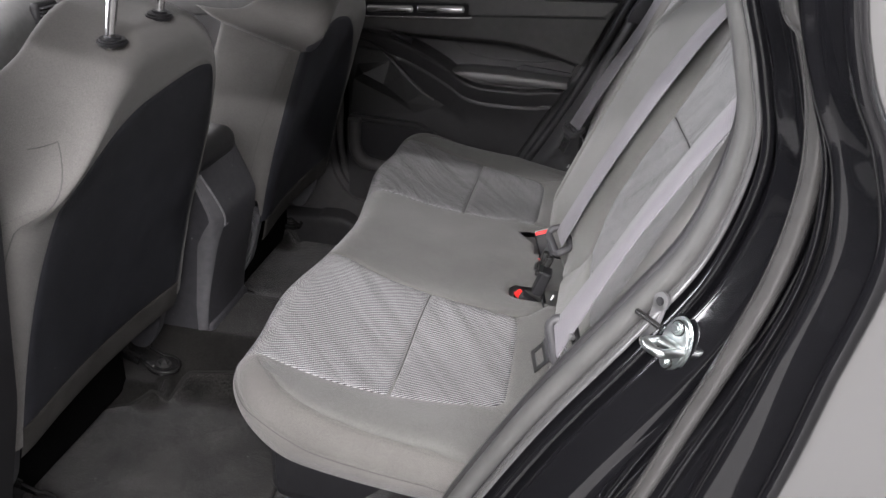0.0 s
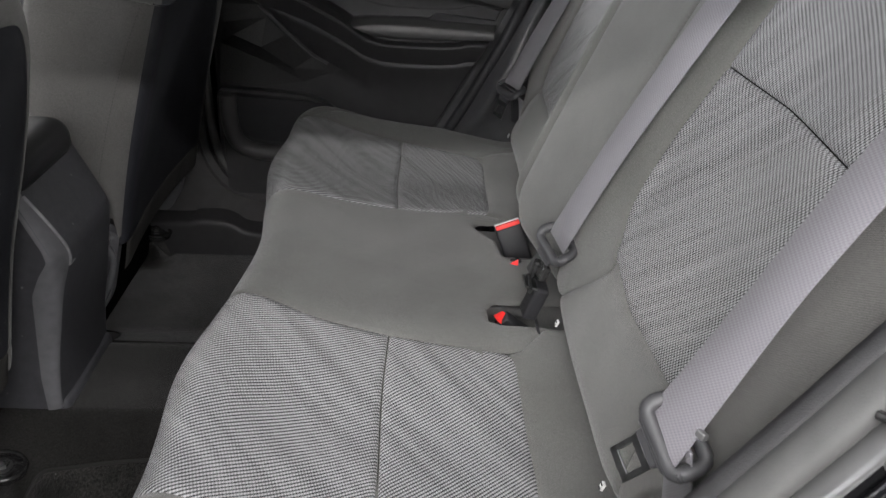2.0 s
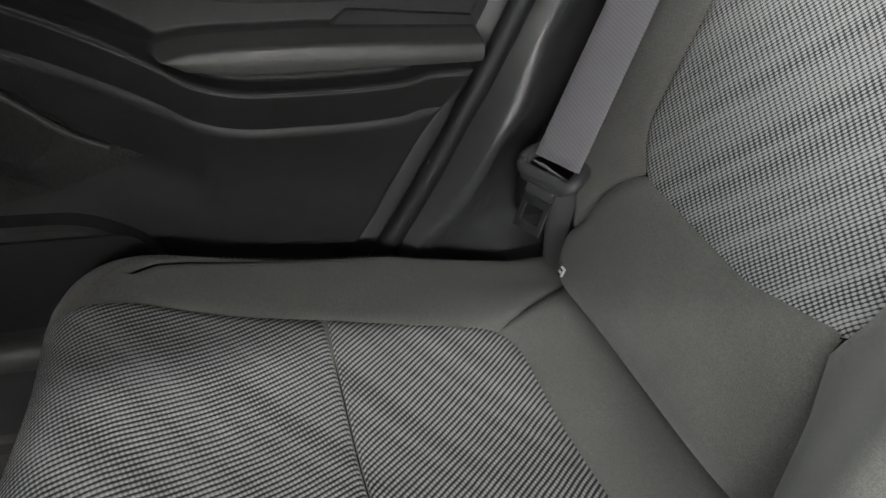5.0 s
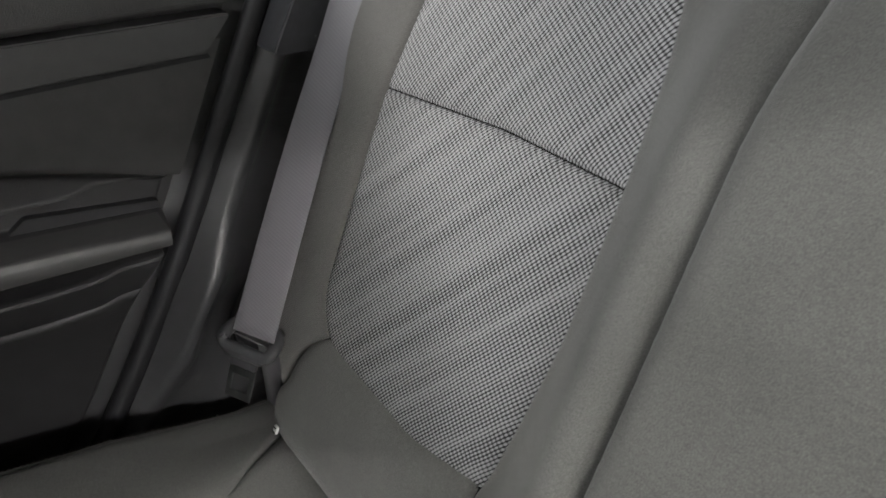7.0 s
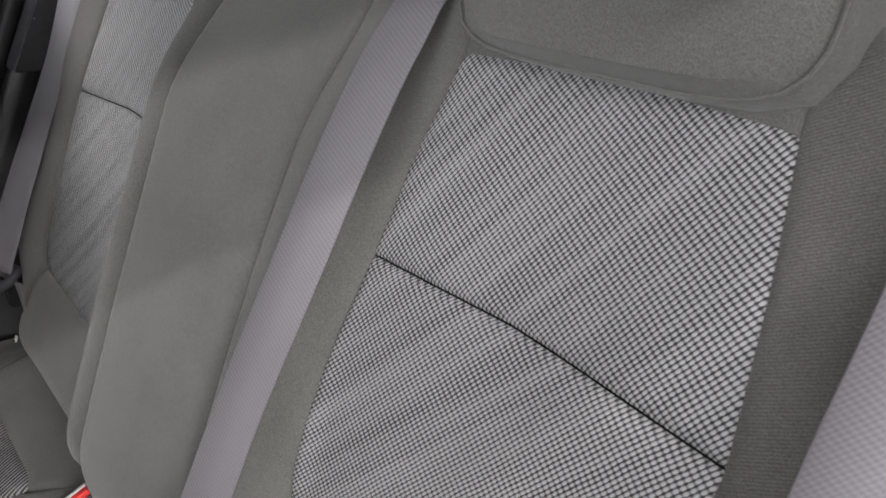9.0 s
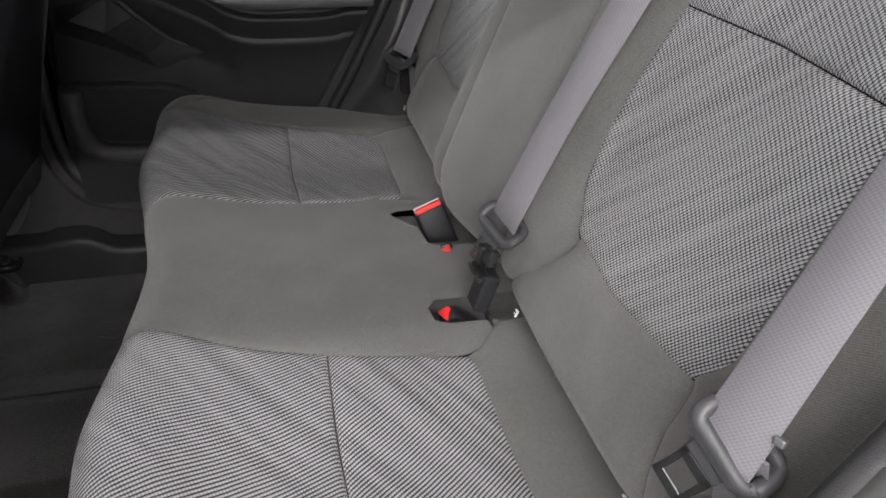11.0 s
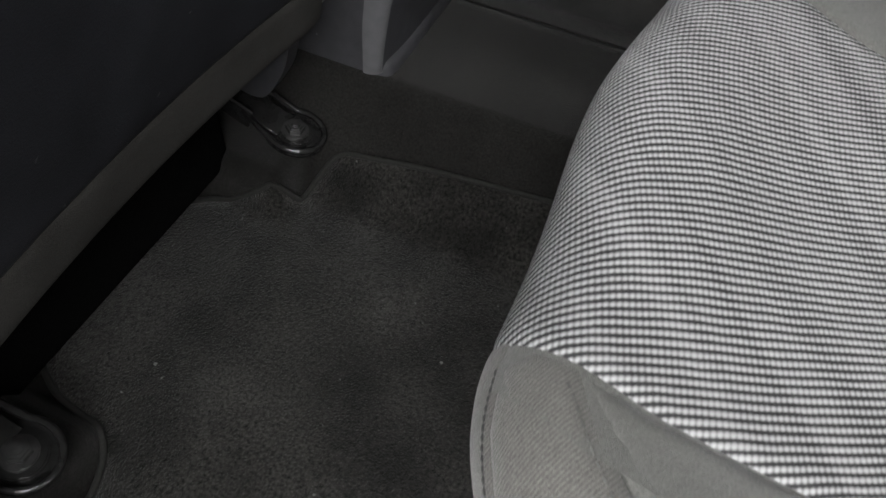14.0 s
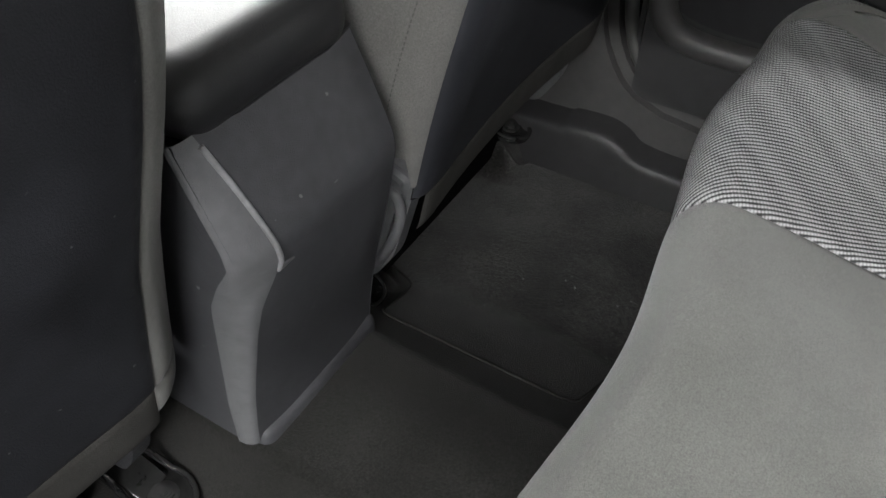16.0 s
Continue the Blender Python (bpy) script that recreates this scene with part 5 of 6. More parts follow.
# flat black plate stands in for the shade in the pull recess
part("pull_recess_shade", plate(rounded([(-0.166, 0.537), (-0.139, 0.559), (-0.012, 0.549), (-0.010, 0.536)], 0.004, 3), DY - 0.012, DY - 0.001, 0.003), BLACK_PLASTIC, door)
part("window_switch", join(rbox((0.060, 0.010, 0.020), 0.006, pose(-0.455, DY - 0.044, 0.607, 25, 15, 0)), rbox((0.024, 0.010, 0.010), 0.003, pose(-0.452, DY - 0.050, 0.610, 25, 15, 0))), BLACK_PLASTIC, door, smooth=True)
# faceted speaker grille
V = {"a": (-0.603, DY - 0.013, 0.556), "b": (-0.500, DY - 0.014, 0.560), "c": (-0.392, DY - 0.014, 0.462), "d": (-0.338, DY - 0.012, 0.430), "e": (-0.420, DY - 0.012, 0.400), "f": (-0.604, DY - 0.012, 0.372),
     "g": (-0.579, DY - 0.019, 0.522), "h": (-0.560, DY - 0.034, 0.500), "i": (-0.590, DY - 0.022, 0.480), "j": (-0.505, DY - 0.027, 0.475), "k": (-0.492, DY - 0.015, 0.535), "l": (-0.452, DY - 0.030, 0.503),
     "m": (-0.502, DY - 0.014, 0.442), "n": (-0.440, DY - 0.016, 0.428)}
tri = ["agb", "agi", "bgk", "gkh", "ghi", "hkj", "klj", "bkl", "blc", "ljn", "lnc", "cnd", "hji", "ijm", "jmn", "nde", "mne", "imf", "mef", "aif"]
names = list(V)
link_mesh("speaker_grille", [V[k] for k in names], [[names.index(q) for q in f] for f in tri], mat("perforated_speaker_grille", (0.018, 0.018, 0.018), 0.5, spec=0.5, noise_scale=250, noise_amt=0.4, bump=0.5, bump_scale=450), door, "faceted perforated speaker grille", smooth=False)
rail(spline([(-0.505, DY - 0.026, 0.562), (-0.455, DY - 0.034, 0.517), (-0.40, DY - 0.032, 0.468), (-0.365, DY - 0.030, 0.447)], 20), 0.0032, DOOR_SOFT, "grille_bezel", door)
# map pocket
pk = rounded([(-0.606, 0.385), (-0.40, 0.375), (-0.34, 0.34), (-0.30, 0.22), (-0.33, 0.13), (-0.606, 0.13)], 0.025, 4)
part("map_pocket", plate(pk, DY - 0.045, DY, 0.012, seg=3), DOOR_PLASTIC, door, smooth=True)
# nothing is cut here: a black overlay paints the pocket's inner shade
part("pocket_opening_shade", plate(rounded([(-0.566, 0.372), (-0.35, 0.365), (-0.33, 0.30), (-0.36, 0.272), (-0.50, 0.272), (-0.557, 0.285)], 0.022, 4), DY - 0.0475, DY - 0.044, 0.001), BLACK_PLASTIC, door, "black plate for the shade in the pocket opening")
sweep(spline([(-0.579, DY - 0.046, 0.376), (-0.578, DY - 0.047, 0.315), (-0.566, DY - 0.048, 0.273), (-0.533, DY - 0.048, 0.251), (-0.46, DY - 0.047, 0.245), (-0.34, DY - 0.046, 0.247)], 50),
      [(0.018 * math.cos(a), 0.019 * math.sin(a)) for a in np.linspace(0, 2 * math.pi, 16, endpoint=False)], DOOR_RIM, "pocket_rim", door, "moulded satin grey pocket rim", side=(0, 1, 0))

pane = part("window_pane", plate([(-0.60, 0.81), (-0.006, 0.85), (0.152, 0.874), (0.20, 1.06), (-0.60, 1.10)], DY + 0.02, DY + 0.024, 0), GLASS, door, "clear window glass")
pane.visible_shadow = False

# door seal and quarter trim on that side
SEALR = spline([(-0.26, 0.642, 0.10), (-0.175, 0.642, 0.20), (-0.098, 0.642, 0.318), (-0.010, 0.642, 0.482), (0.088, 0.640, 0.70), (0.150, 0.638, 0.845), (0.205, 0.63, 0.98), (0.22, 0.62, 1.06), (0.17, 0.60, 1.10)], 60)
tagged(rail(SEALR + [0.004, 0.0, 0], 0.012, BLACK_PLASTIC, "door_seal"), "black rubber door seal round the closed door", "door seal", "door seals", "structure")
q_rows = []
for k, p in enumerate(spline([(-0.252, 0.648, 0.09), (-0.160, 0.646, 0.21), (-0.086, 0.646, 0.322), (0.002, 0.644, 0.485), (0.099, 0.642, 0.70), (0.160, 0.640, 0.845), (0.205, 0.635, 0.95)], 40)):
    z = p[2]
    seat_x = 0.108 + 0.387 * (z - 0.585) + 0.02
    out = []
    for f in np.linspace(0, 1, 18):
        x = p[0] + (max(seat_x + 0.09, p[0] + 0.10) - p[0]) * f
        bulge = 0.020 * math.exp(-((f - 0.16) / 0.10) ** 2) + 0.022 * math.exp(-((math.hypot((x - 0.085) / 0.10, (z - 0.37) / 0.11) - 1) / 0.22) ** 2) * (z < 0.60)
        y = p[1] - bulge - 0.018 * f
        out.append((x, y, z))
    q_rows.append([(p[0] - 0.06, 0.676, z), (p[0] - 0.03, 0.672, z), (p[0] - 0.012, 0.662, z)] + out)
grid_q = grid_mesh("quarter_trim", q_rows, QUARTER)
tagged(grid_q, "dark moulded quarter trim beside the rear seat", "interior trim", kind="structure")
tagged(part("quarter_cap", plate(rounded([(0.035, 0.345), (0.075, 0.345), (0.08, 0.46), (0.05, 0.44), (0.03, 0.40)], 0.01, 3), 0.598, 0.612, 0.003), BLACK_PLASTIC), "black bolt cap in the quarter trim", "trim cap")
tagged(part("pillar_trim_upper", plate(rounded([(0.146, 0.838), (0.60, 0.838), (0.40, 1.12), (0.18, 1.12)], 0.02, 3), 0.585, 0.63, 0.015, seg=3), BEIGE, smooth=True), "light beige fabric upper pillar trim", "pillar trim", kind="structure")
tagged(part("pillar_trim_lower", plate(rounded([(0.10, 0.70), (0.30, 0.70), (0.42, 0.835), (0.165, 0.835)], 0.008, 3), 0.588, 0.632, 0.012, seg=3), CONSOLE_D, smooth=True), "dark lower pillar trim", "pillar trim", kind="structure")

# right sill and centre pillar
LEDGE_X = spline([(-1.25, 0.085), (-0.73, 0.086), (-0.66, 0.094), (-0.607, 0.096), (-0.577, 0.086), (-0.553, 0.070), (-0.50, 0.065), (-0.42, 0.066), (-0.28, 0.075)], 120)
rows = []
for x in np.linspace(-1.2, -0.30, 130):
    zl_ = float(np.interp(x, LEDGE_X[:, 0], LEDGE_X[:, 1]))
    rows.append([(x, y, z) for y, z in spline([(0.556, 0.006), (0.563, zl_ - 0.030), (0.567, zl_ - 0.008), (0.574, zl_), (0.588, zl_ + 0.005), (0.610, zl_ + 0.012)], 18)])
tagged(grid_mesh("sill_trim", rows, DOOR_PLASTIC), "dark plastic sill trim along the door opening", "sill trim", kind="structure")
tagged(part("centre_pillar", plate([(-0.82, 0.06), (-0.30, 0.06), (-0.30, 0.118), (-0.40, 0.130)] + [(float(p[0]) - 0.006, float(p[1])) for p in spline([(-0.53, 0.146), (-0.585, 0.172), (-0.622, 0.235), (-0.632, 0.32), (-0.634, 0.40), (-0.632, 0.70), (-0.617, 1.05)], 18)] + [(-0.612, 1.12), (-0.76, 1.12)], 0.606, 0.68, 0.016, seg=4), DOOR_RIM, smooth=True), "dark plastic centre pillar trim", "pillar trim", kind="structure")
rail_b = spline([(-0.61, 0.632, 1.05), (-0.625, 0.636, 0.70), (-0.627, 0.638, 0.40), (-0.620, 0.638, 0.26), (-0.590, 0.638, 0.185), (-0.53, 0.638, 0.155), (-0.40, 0.638, 0.14), (-0.25, 0.64, 0.12)], 60)
tagged(rail(rail_b, 0.010, RUBBER, "door_seal"), "dark rubber door seal round the closed door", "door seal", "door seals", "structure")

# ---------------------------------------------------------------- left body side, door opening with the door away
S0 = [(0.085, 1.06), (0.117, 0.955), (0.143, 0.885), (0.160, 0.810), (0.141, 0.706), (0.092, 0.615), (0.007, 0.473), (-0.066, 0.328), (-0.13, 0.19), (-0.24, 0.100), (-0.50, 0.045), (-1.10, 0.040)]
S1 = [(0.115, 1.07), (0.149, 0.955), (0.187, 0.860), (0.206, 0.775), (0.186, 0.672), (0.147, 0.577), (0.075, 0.445), (0.000, 0.280), (-0.06, 0.15), (-0.20, 0.055), (-0.50, 0.015), (-1.10, 0.010)]
S2 = [(0.125, 1.08), (0.145, 0.970), (0.166, 0.910), (0.193, 0.862), (0.214, 0.791), (0.203, 0.686), (0.189, 0.568), (0.150, 0.34), (0.09, 0.12), (-0.10, -0.03), (-0.50, -0.05), (-1.10, -0.05)]
NP = 150
c0, c1, c2 = (spline(q, NP) for q in (S0, S1, S2))
YS = (-0.655, -0.728, -0.815)
body = thing("car_body_side", "gloss black painted car body side round the open rear doorway", "car body")
fr = np.linspace(0, 1, 60)
rows = []
for i in range(NP):
    out = []
    for f in fr:
        if f < 0.5:
            g = f / 0.5
            p = c0[i] + (c1[i] - c0[i]) * g
            y = YS[0] + (YS[1] - YS[0]) * g
        else:
            g = (f - 0.5) / 0.5
            p = c1[i] + (c2[i] - c1[i]) * g
            y = YS[1] + (YS[2] - YS[1]) * g
        # pressed steps, a gutter and a rounded outer edge
        step_ = 0.007 / (1 + math.exp(-(f - 0.22) / 0.012)) - 0.010 / (1 + math.exp(-(f - 0.47) / 0.010)) + 0.008 / (1 + math.exp(-(f - 0.60) / 0.012))
        step_ += 0.010 * math.exp(-((f - 0.93) / 0.04) ** 2)
        t = np.gradient(c1, axis=0)[i]
        n2 = np.array([-t[1], t[0]]) / (np.hypot(*t) + 1e-9)
        if n2 @ np.array([-1, 0.6]) < 0:
            n2 = -n2
        out.append((p[0] + n2[0] * step_, y - 0.4 * step_, p[1] + n2[1] * step_))
    # turn on to the outer skin
    q = c2[i]
    for k, (dx, dy) in enumerate(((0.004, -0.010), (0.009, -0.016), (0.014, -0.018))):
        out.append((q[0] + dx, YS[2] + dy, q[1] - 0.3 * dx))
    rows.append(out)
grid_mesh("shut_face", rows, PAINT, body, flip=True)
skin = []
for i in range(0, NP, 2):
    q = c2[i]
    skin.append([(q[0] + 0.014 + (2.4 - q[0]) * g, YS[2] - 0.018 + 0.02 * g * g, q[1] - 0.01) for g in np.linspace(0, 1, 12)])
grid_mesh("quarter_panel", skin, GREY_REFLECTION, body, "outer quarter panel, grey for what its black paint reflects", flip=True)
rail(spline([(0.215, -0.842, 0.905), (0.30, -0.842, 0.914), (0.55, -0.838, 0.93), (0.95, -0.82, 0.94)], 20), 0.014, SATIN, "belt_moulding", body, "satin silver belt moulding")
# rubber seal on the flange
seal_path = np.stack([c0[:, 0] - 0.004, np.full(NP, -0.648), c0[:, 1] + 0.004], 1)
prof = [(0.0155 * math.cos(a), 0.0115 * math.sin(a) * (1.25 if math.sin(a) > 0 else 0.8)) for a in np.linspace(0, 2 * math.pi, 14, endpoint=False)]
sl = sweep(seal_path, prof, RUBBER, "door_seal", None, "", side=(0, 1, 0))
tagged(sl, "grey-black rubber seal round the open doorway", "door seal", "door seals", "structure")
# pressed beads along the flange, the outer step and the skin's edge
bead = np.stack([c0[:, 0] + (c1[:, 0] - c0[:, 0]) * 0.36, np.full(NP, -0.683), c0[:, 1] + (c1[:, 1] - c0[:, 1]) * 0.36], 1)
rail(bead + [-0.006, 0, 0.002], 0.0055, PAINT, "flange_bead", body, n=14)
# added strip, coloured as the black flange's reflection
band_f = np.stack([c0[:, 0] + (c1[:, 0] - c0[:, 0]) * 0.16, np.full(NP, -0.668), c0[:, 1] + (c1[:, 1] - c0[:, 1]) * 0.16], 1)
sweep(band_f + [-0.005, 0, 0.002], [(0.012 * math.cos(a), 0.0035 * math.sin(a)) for a in np.linspace(0, 2 * math.pi, 18, endpoint=False)], FLANGE_REFLECTION, "flange_strip", body, "strip along the black flange, its reflection in the colour", side=(0, 1, 0))
# thin gloss rails added to draw the jamb's bright reflected lines
for f_, y_ in ((0.30, -0.744), (0.62, -0.785), (0.82, -0.803)):
    rail(np.stack([c1[:, 0] + (c2[:, 0] - c1[:, 0]) * f_ - 0.010, np.full(NP, y_), c1[:, 1] + (c2[:, 1] - c1[:, 1]) * f_ + 0.003], 1), 0.0032, PAINT, "pressed_line", body, n=12)
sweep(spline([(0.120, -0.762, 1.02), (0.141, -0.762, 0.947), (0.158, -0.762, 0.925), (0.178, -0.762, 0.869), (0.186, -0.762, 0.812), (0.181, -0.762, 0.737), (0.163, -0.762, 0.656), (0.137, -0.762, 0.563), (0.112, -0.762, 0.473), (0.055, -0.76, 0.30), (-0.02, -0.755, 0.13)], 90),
      [(0.012 * math.cos(a), 0.009 * math.sin(a)) for a in np.linspace(0, 2 * math.pi, 20, endpoint=False)], JAMB_REFLECTION, "outer_step", body, "strip along the black outer step, greyed for its reflection", side=(0, 1, 0))
rail(np.stack([c2[:, 0] + 0.012, np.full(NP, YS[2] - 0.017), c2[:, 1]], 1), 0.0075, PAINT, "skin_edge", body, n=16)
# inner trim between the seal and the seat
rows = []
for i in range(NP):
    p = c0[i]
    rows.append([(p[0] - 0.010 * g + 0.03 * g * g, -0.645 + 0.055 * g, p[1] + 0.006 - 0.045 * g * g) for g in np.linspace(0, 1, 8)])
tagged(grid_mesh("doorway_trim", rows, FABRIC_T), "grey fabric-covered trim inside the doorway", "interior trim", kind="structure")
lip = [[Vector(r[0]) + Vector((-0.004 - h, w, h * 0.5)) for w, h in ((0.004, 0.0), (0.008, 0.006), (0.016, 0.008), (0.023, 0.007), (0.026, -0.002))] for r in rows]
tagged(grid_mesh("doorway_trim", lip, DOOR_PLASTIC), "dark plastic lip beside the door seal", "interior trim", kind="structure")
tagged(rail([r[5] for r in rows], 0.0011, THREAD_D, "trim", None, "", n=6), "dark sewn seam along the fabric trim", "seam", kind="structure")
tagged(part("centre_pillar", plate(rounded([(-0.90, 0.06), (-0.745, 0.06), (-0.705, 0.17), (-0.655, 0.36), (-0.618, 0.64), (-0.60, 1.12), (-0.80, 1.12)], 0.02, 3), -0.645, -0.72, 0.018, seg=3), BLACK_PLASTIC, smooth=True), "black plastic centre pillar trim", "pillar trim", kind="structure")

rows = []
for x in np.linspace(-1.2, -0.22, 60):
    lift = 0.05 * max(0.0, (x + 0.36) / 0.14) ** 2
    rows.append([(x, y, z + lift) for y, z in spline([(-0.596, 0.012), (-0.608, 0.040), (-0.626, 0.062), (-0.652, 0.078), (-0.672, 0.078)], 12)])
tagged(grid_mesh("sill_trim", rows, DOOR_PLASTIC, flip=True), "smooth black sill trim along the open doorway", "sill trim", kind="structure")

# door striker with its bolts
striker = thing("door_striker", "zinc-plated steel door striker bolted to the black jamb", "door striker")


SM = Matrix.Translation((0.1265, -0.702, 0.620)) @ Vector((-0.74, -0.60, 0.20)).to_track_quat("Z", "X").to_matrix().to_4x4()
part("plate", placed(join(cyl(0.0205, 0.004, pose(0, 0, -0.003) @ Matrix.Diagonal((1.42, 0.88, 1, 1)), 36, bevel=0.0015), cyl(0.0190, 0.005, Matrix.Diagonal((1.42, 0.86, 1, 1)), 36, bevel=0.002), rbox((0.011, 0.027, 0.014), 0.005, pose(-0.001, 0, 0.006), 4)), SM), ZINC, striker, smooth=True)
loop = spline([(-0.002, 0.011, 0.0), (-0.002, 0.012, 0.022), (-0.002, 0.008, 0.030), (-0.002, -0.008, 0.030), (-0.002, -0.012, 0.022), (-0.002, -0.011, 0.0)], 26)
lp = rail(loop, 0.0048, ZINC, "loop", striker, n=12)
lp.data.transform(SM)
for dx in (-0.018, 0.018):
    part("bolt_ring", placed(cyl(0.0082, 0.0016, pose(dx, 0, 0.0030), 28, bevel=0.0006), SM), STEEL_D, striker)
    part("bolt", placed(join(cyl(0.0066, 0.005, pose(dx, 0, 0.004), 24, bevel=0.0015), cyl(0.0035, 0.007, pose(dx, 0, 0.0045), 6)), SM), ZINC, striker, smooth=True)
part("stud", placed(cyl(0.0042, 0.034, pose(0.014, -0.006, -0.014, 0, -24, 0), 14, bevel=0.001), SM), ZINC, striker, smooth=True)
bracket = thing("jamb_bracket", "pale grey bracket with two dark holes on the black jamb", "bracket")
BM_ = Matrix.Translation((0.108, -0.677, 0.628)) @ Vector((-0.74, -0.60, 0.20)).to_track_quat("Z", "X").to_matrix().to_4x4()
part("plate", placed(join(rbox((0.044, 0.016, 0.003), 0.0012, pose(0, 0, 0)), cyl(0.0095, 0.003, pose(-0.022, 0, 0), 20), cyl(0.0095, 0.003, pose(0.022, 0, 0), 20)), BM_), BRACKET_GREY, bracket, smooth=True)
part("pin", placed(cyl(0.0032, 0.036, pose(0, 0.004, 0.004, 90, 0, 0), 14, bevel=0.001), BM_), STEEL_D, bracket, smooth=True)
# black discs stand in for the dark inside the two holes
for dx in (-0.022, 0.022):
    part("hole_disc", placed(cyl(0.0045, 0.003, pose(dx, 0, 0.0025), 14, bevel=0.001), BM_), BLACK_PLASTIC, bracket)

# corrugated wiring sleeve by the seat rail
path = spline([(-0.83, -0.555, 0.14), (-0.785, -0.590, 0.105), (-0.735, -0.617, 0.085), (-0.692, -0.630, 0.066), (-0.672, -0.636, 0.048)], 110)
tang = np.gradient(path, axis=0)
rows = []
for i, p in enumerate(path):
    t = tang[i] / np.linalg.norm(tang[i])
    s_ = np.cross(t, (0, 0, 1))
    s_ /= np.linalg.norm(s_)
    o = np.cross(t, s_)
    r = 0.0098 + 0.0018 * math.sin(i * 2 * math.pi / 4)
    rows.append([p + r * (math.cos(a) * s_ + math.sin(a) * o) for a in np.linspace(0, 2 * math.pi, 14, endpoint=False)])
tagged(grid_mesh("wiring_sleeve", rows, STEEL_D, closed=True), "black corrugated wiring sleeve beside the seat rail", "cable")

# the rear door on this side, swung wide open; unseen, it darkens the jamb's reflections
od = thing("rear_door", "open black rear door swung wide on its hinges", "car door")
OD = Matrix.Translation((-0.70, -0.83, 0.0)) @ pose(0, 0, 0, 0, 0, -72)
od.matrix_world = OD
part("outer_skin", rbox((0.96, 0.02, 0.92), 0.008, pose(0.48, -0.06, 0.36)), PAINT, od, "gloss black outer skin", smooth=True)
part("inner_panel", rbox((0.94, 0.08, 0.80), 0.03, pose(0.48, 0.0, 0.42)), DOOR_PLASTIC, od, smooth=True)
part("armrest", rbox((0.46, 0.06, 0.07), 0.025, pose(0.50, 0.06, 0.52)), DOOR_SOFT, od, smooth=True)
opn = part("window_pane", rbox((0.80, 0.005, 0.28), 0.001, pose(0.42, -0.02, 0.96)), GLASS, od, "clear window glass")
opn.visible_shadow = False

# unseen; added so the jamb reflects black, kept low to let light in
fl = thing("front_door", "unseen gloss black front door with dark inner trim, for jamb reflections", "car door")
part("outer_skin", rbox((1.14, 0.16, 0.76), 0.05, pose(-1.31, -0.830, 0.32)), PAINT, fl, "gloss black outer skin", smooth=True)
part("inner_panel", rbox((1.08, 0.05, 0.56), 0.02, pose(-1.31, -0.715, 0.39)), DOOR_PLASTIC, fl, smooth=True)

# ---------------------------------------------------------------- roof, screens, dashboard and parcel shelf
hl = part("roof", rbox((1.86, 1.24, 0.05), 0.02, pose(-0.21, 0.0, 1.150)), HEADLINER)
tagged(hl, "light grey cloth covered car roof", "car roof", kind="structure")
shelf = part("parcel_shelf", rbox((0.76, 1.18, 0.03), 0.008, pose(0.660, 0.0, 0.855, 0, 3, 0)), SHELF)
tagged(shelf, "black carpeted parcel shelf behind the rear backrest", "parcel shelf", kind="structure")
# pale bar added in place of the window's reflection on the shelf
tagged(rail([(0.93, -0.58, 0.862), (0.95, -0.3, 0.866), (0.955, 0.0, 0.868), (0.95, 0.3, 0.866), (0.93, 0.58, 0.862)], 0.022, LIGHT_PLASTIC, "shelf_glare_bar", n=14, sy=1.6), "pale bar added for the glare below the rear window", "trim", kind="structure")
tagged(part("boot_bulkhead", rbox((0.04, 1.18, 0.78), 0.005, pose(0.40, 0.0, 0.44)), BLACK_PLASTIC), "black panel behind the rear backrest", "bulkhead", kind="structure")
rg = part("rear_window", plate([(1.01, 0.90), (1.016, 0.90), (0.726, 1.13), (0.72, 1.13)], -0.56, 0.56, 0), GLASS)
tagged(rg, "clear sloping rear window", "window", kind="structure")
rg.visible_shadow = False
dash = thing("dashboard", "dark grey dashboard with a side air vent", "dashboard")
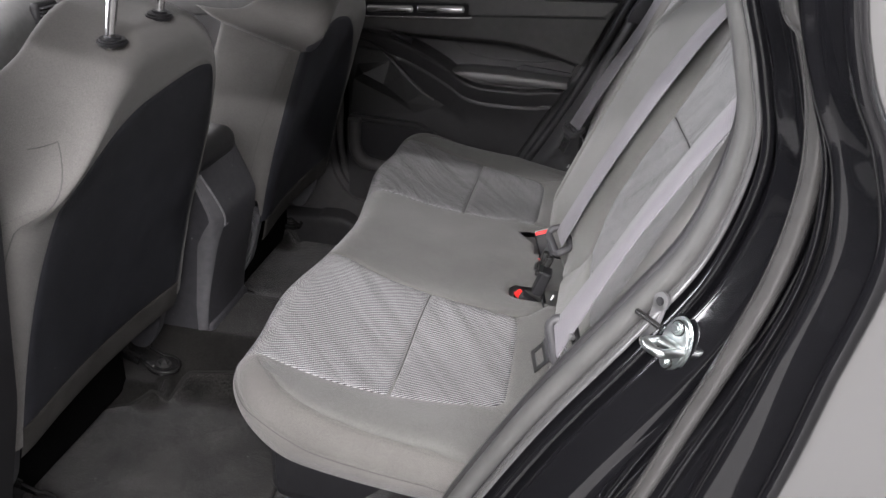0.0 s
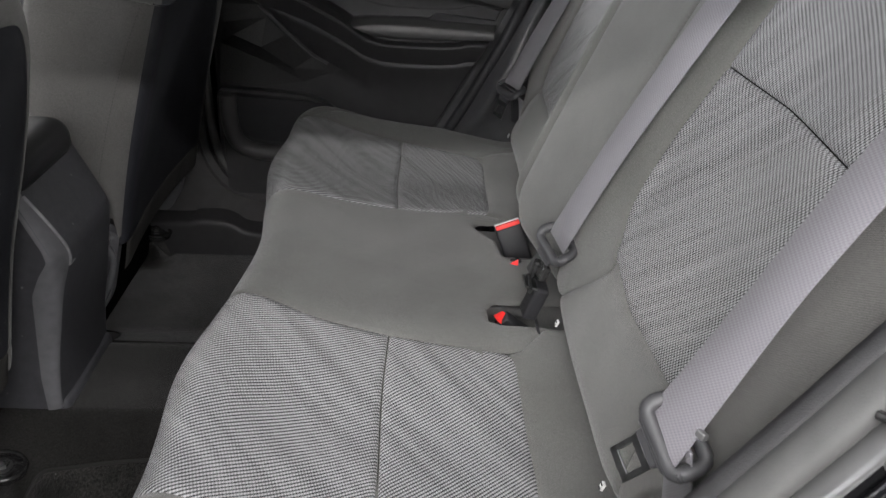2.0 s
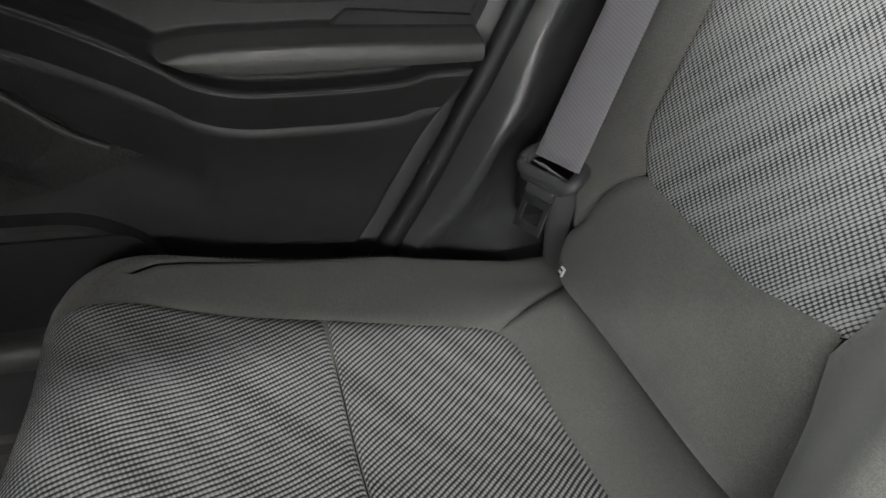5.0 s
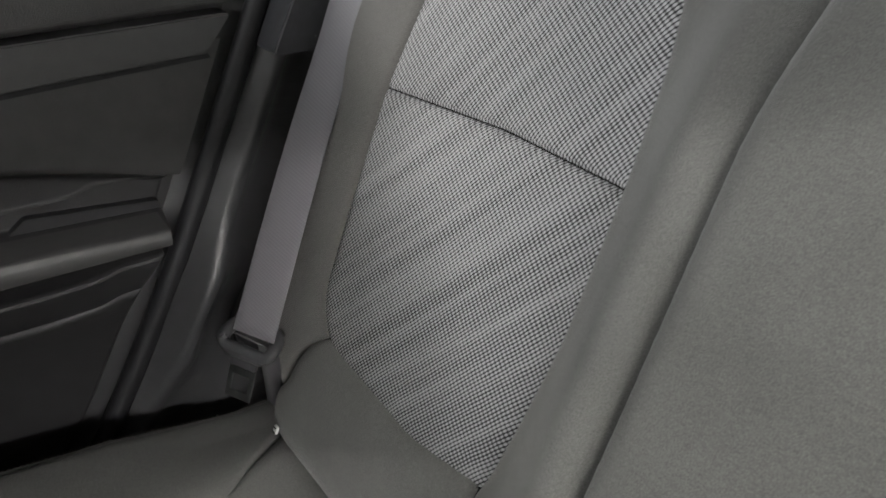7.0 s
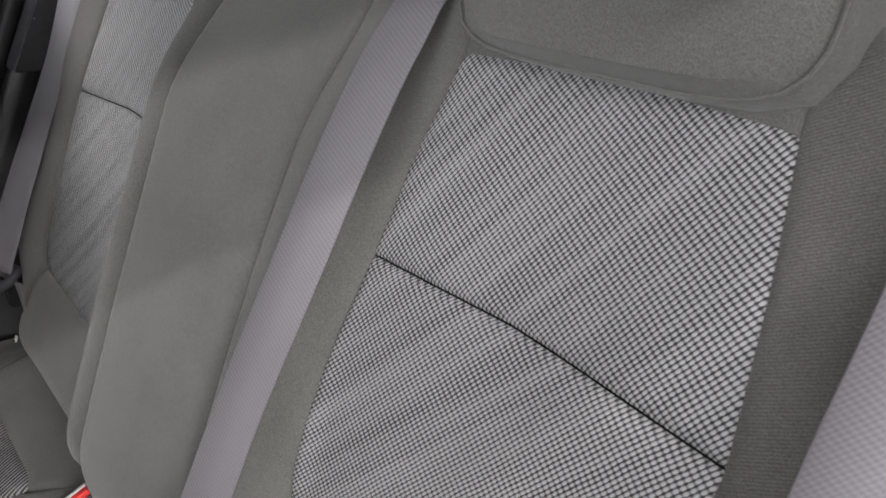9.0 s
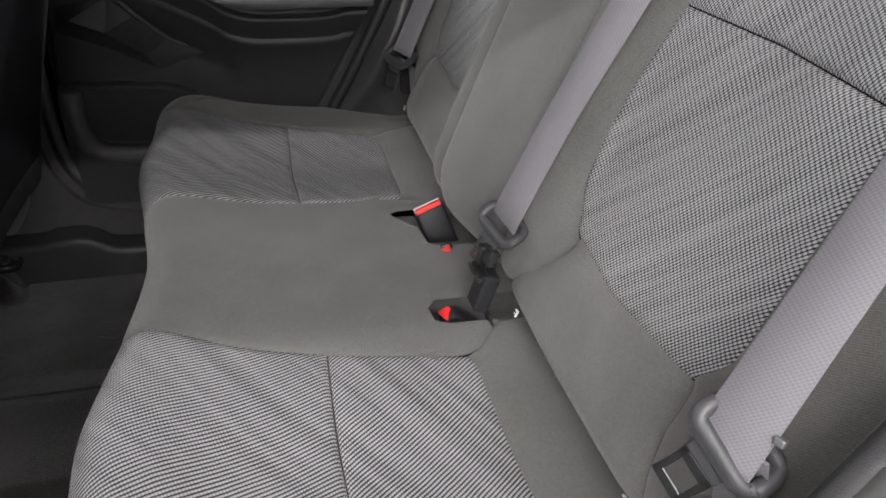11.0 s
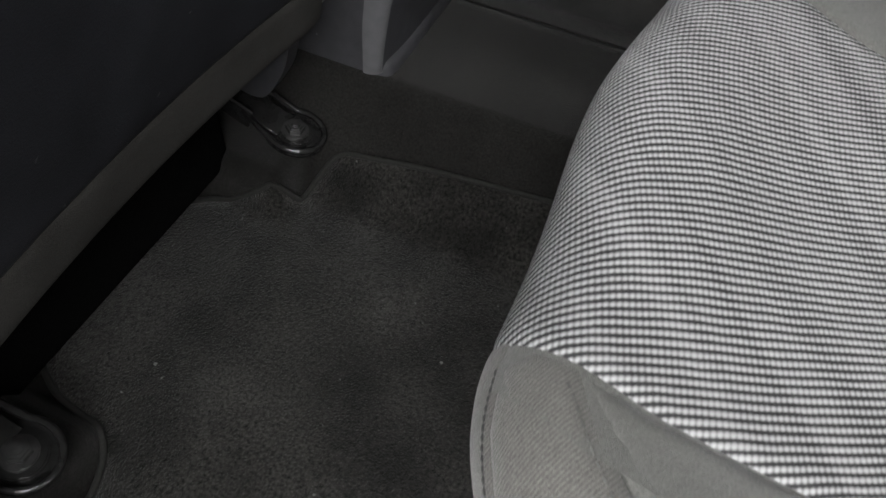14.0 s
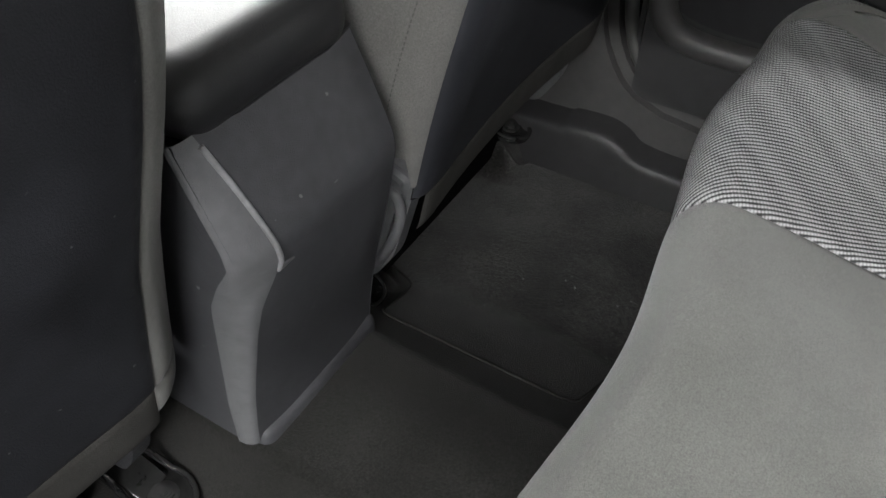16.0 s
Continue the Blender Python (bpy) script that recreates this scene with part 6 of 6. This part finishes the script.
part("body", rbox((0.40, 1.30, 0.34), 0.07, pose(-1.62, 0.0, 0.46), 5), DASH_GREY, dash, "light grey upper panel", smooth=True)
part("lower", rbox((0.30, 1.28, 0.34), 0.03, pose(-1.68, 0.0, 0.18)), BLACK_PLASTIC, dash, smooth=True)
v = part("air_vent", rbox((0.03, 0.090, 0.066), 0.012, pose(-1.425, 0.551, 0.594)), BLACK_PLASTIC, dash, "black air vent", smooth=True)
for k in range(5):
    part("slat", rbox((0.012, 0.074, 0.003), 0.001, pose(-1.407, 0.551, 0.574 + 0.010 * k, 0, 15, 0)), GREY_PLASTIC, v)
fd = thing("front_door", "closed dark plastic front door with a chrome handle", "car door")
part("panel", rbox((0.90, 0.05, 0.74), 0.02, pose(-1.22, 0.69, 0.46)), DOOR_PLASTIC, fd, smooth=True)
part("inner_handle", rbox((0.22, 0.014, 0.016), 0.006, pose(-1.27, 0.655, 0.616, 0, -4, 0)), CHROME, fd, "chrome pull handle", smooth=True)
part("trim_strip", rbox((0.70, 0.012, 0.045), 0.005, pose(-1.15, 0.664, 0.622, 0, -4, 0)), DOOR_SOFT, fd, "dark satin trim strip", smooth=True)
fp = part("window_pane", plate([(-1.60, 0.84), (-0.78, 0.84), (-0.78, 1.12), (-1.25, 1.12)], 0.68, 0.684, 0), GLASS, fd, "clear window glass")
fp.visible_shadow = False

# outer shells that close the body
slab("body_wall_right", (2.9, 0.04, 0.98), (-0.55, 0.745, 0.34), PAINT, "black outer body side beyond the closed doors", "car body")
slab("body_rear_side", (0.55, 0.04, 0.98), (0.62, -0.70, 0.36), BLACK_PLASTIC, "black inner body side behind the seat", "car body")
slab("roof_rail_right", (1.75, 0.10, 0.06), (-0.28, 0.665, 1.13), HEADLINER, "light grey cloth roof rail", "roof rail")
slab("roof_rail_left", (1.75, 0.06, 0.12), (-0.28, -0.625, 1.105), HEADLINER, "light grey cloth roof rail", "roof rail")
slab("underbody", (3.0, 1.5, 0.04), (-0.55, 0.0, -0.10), BLACK_PLASTIC, "black underbody panel below the cabin", "car body")
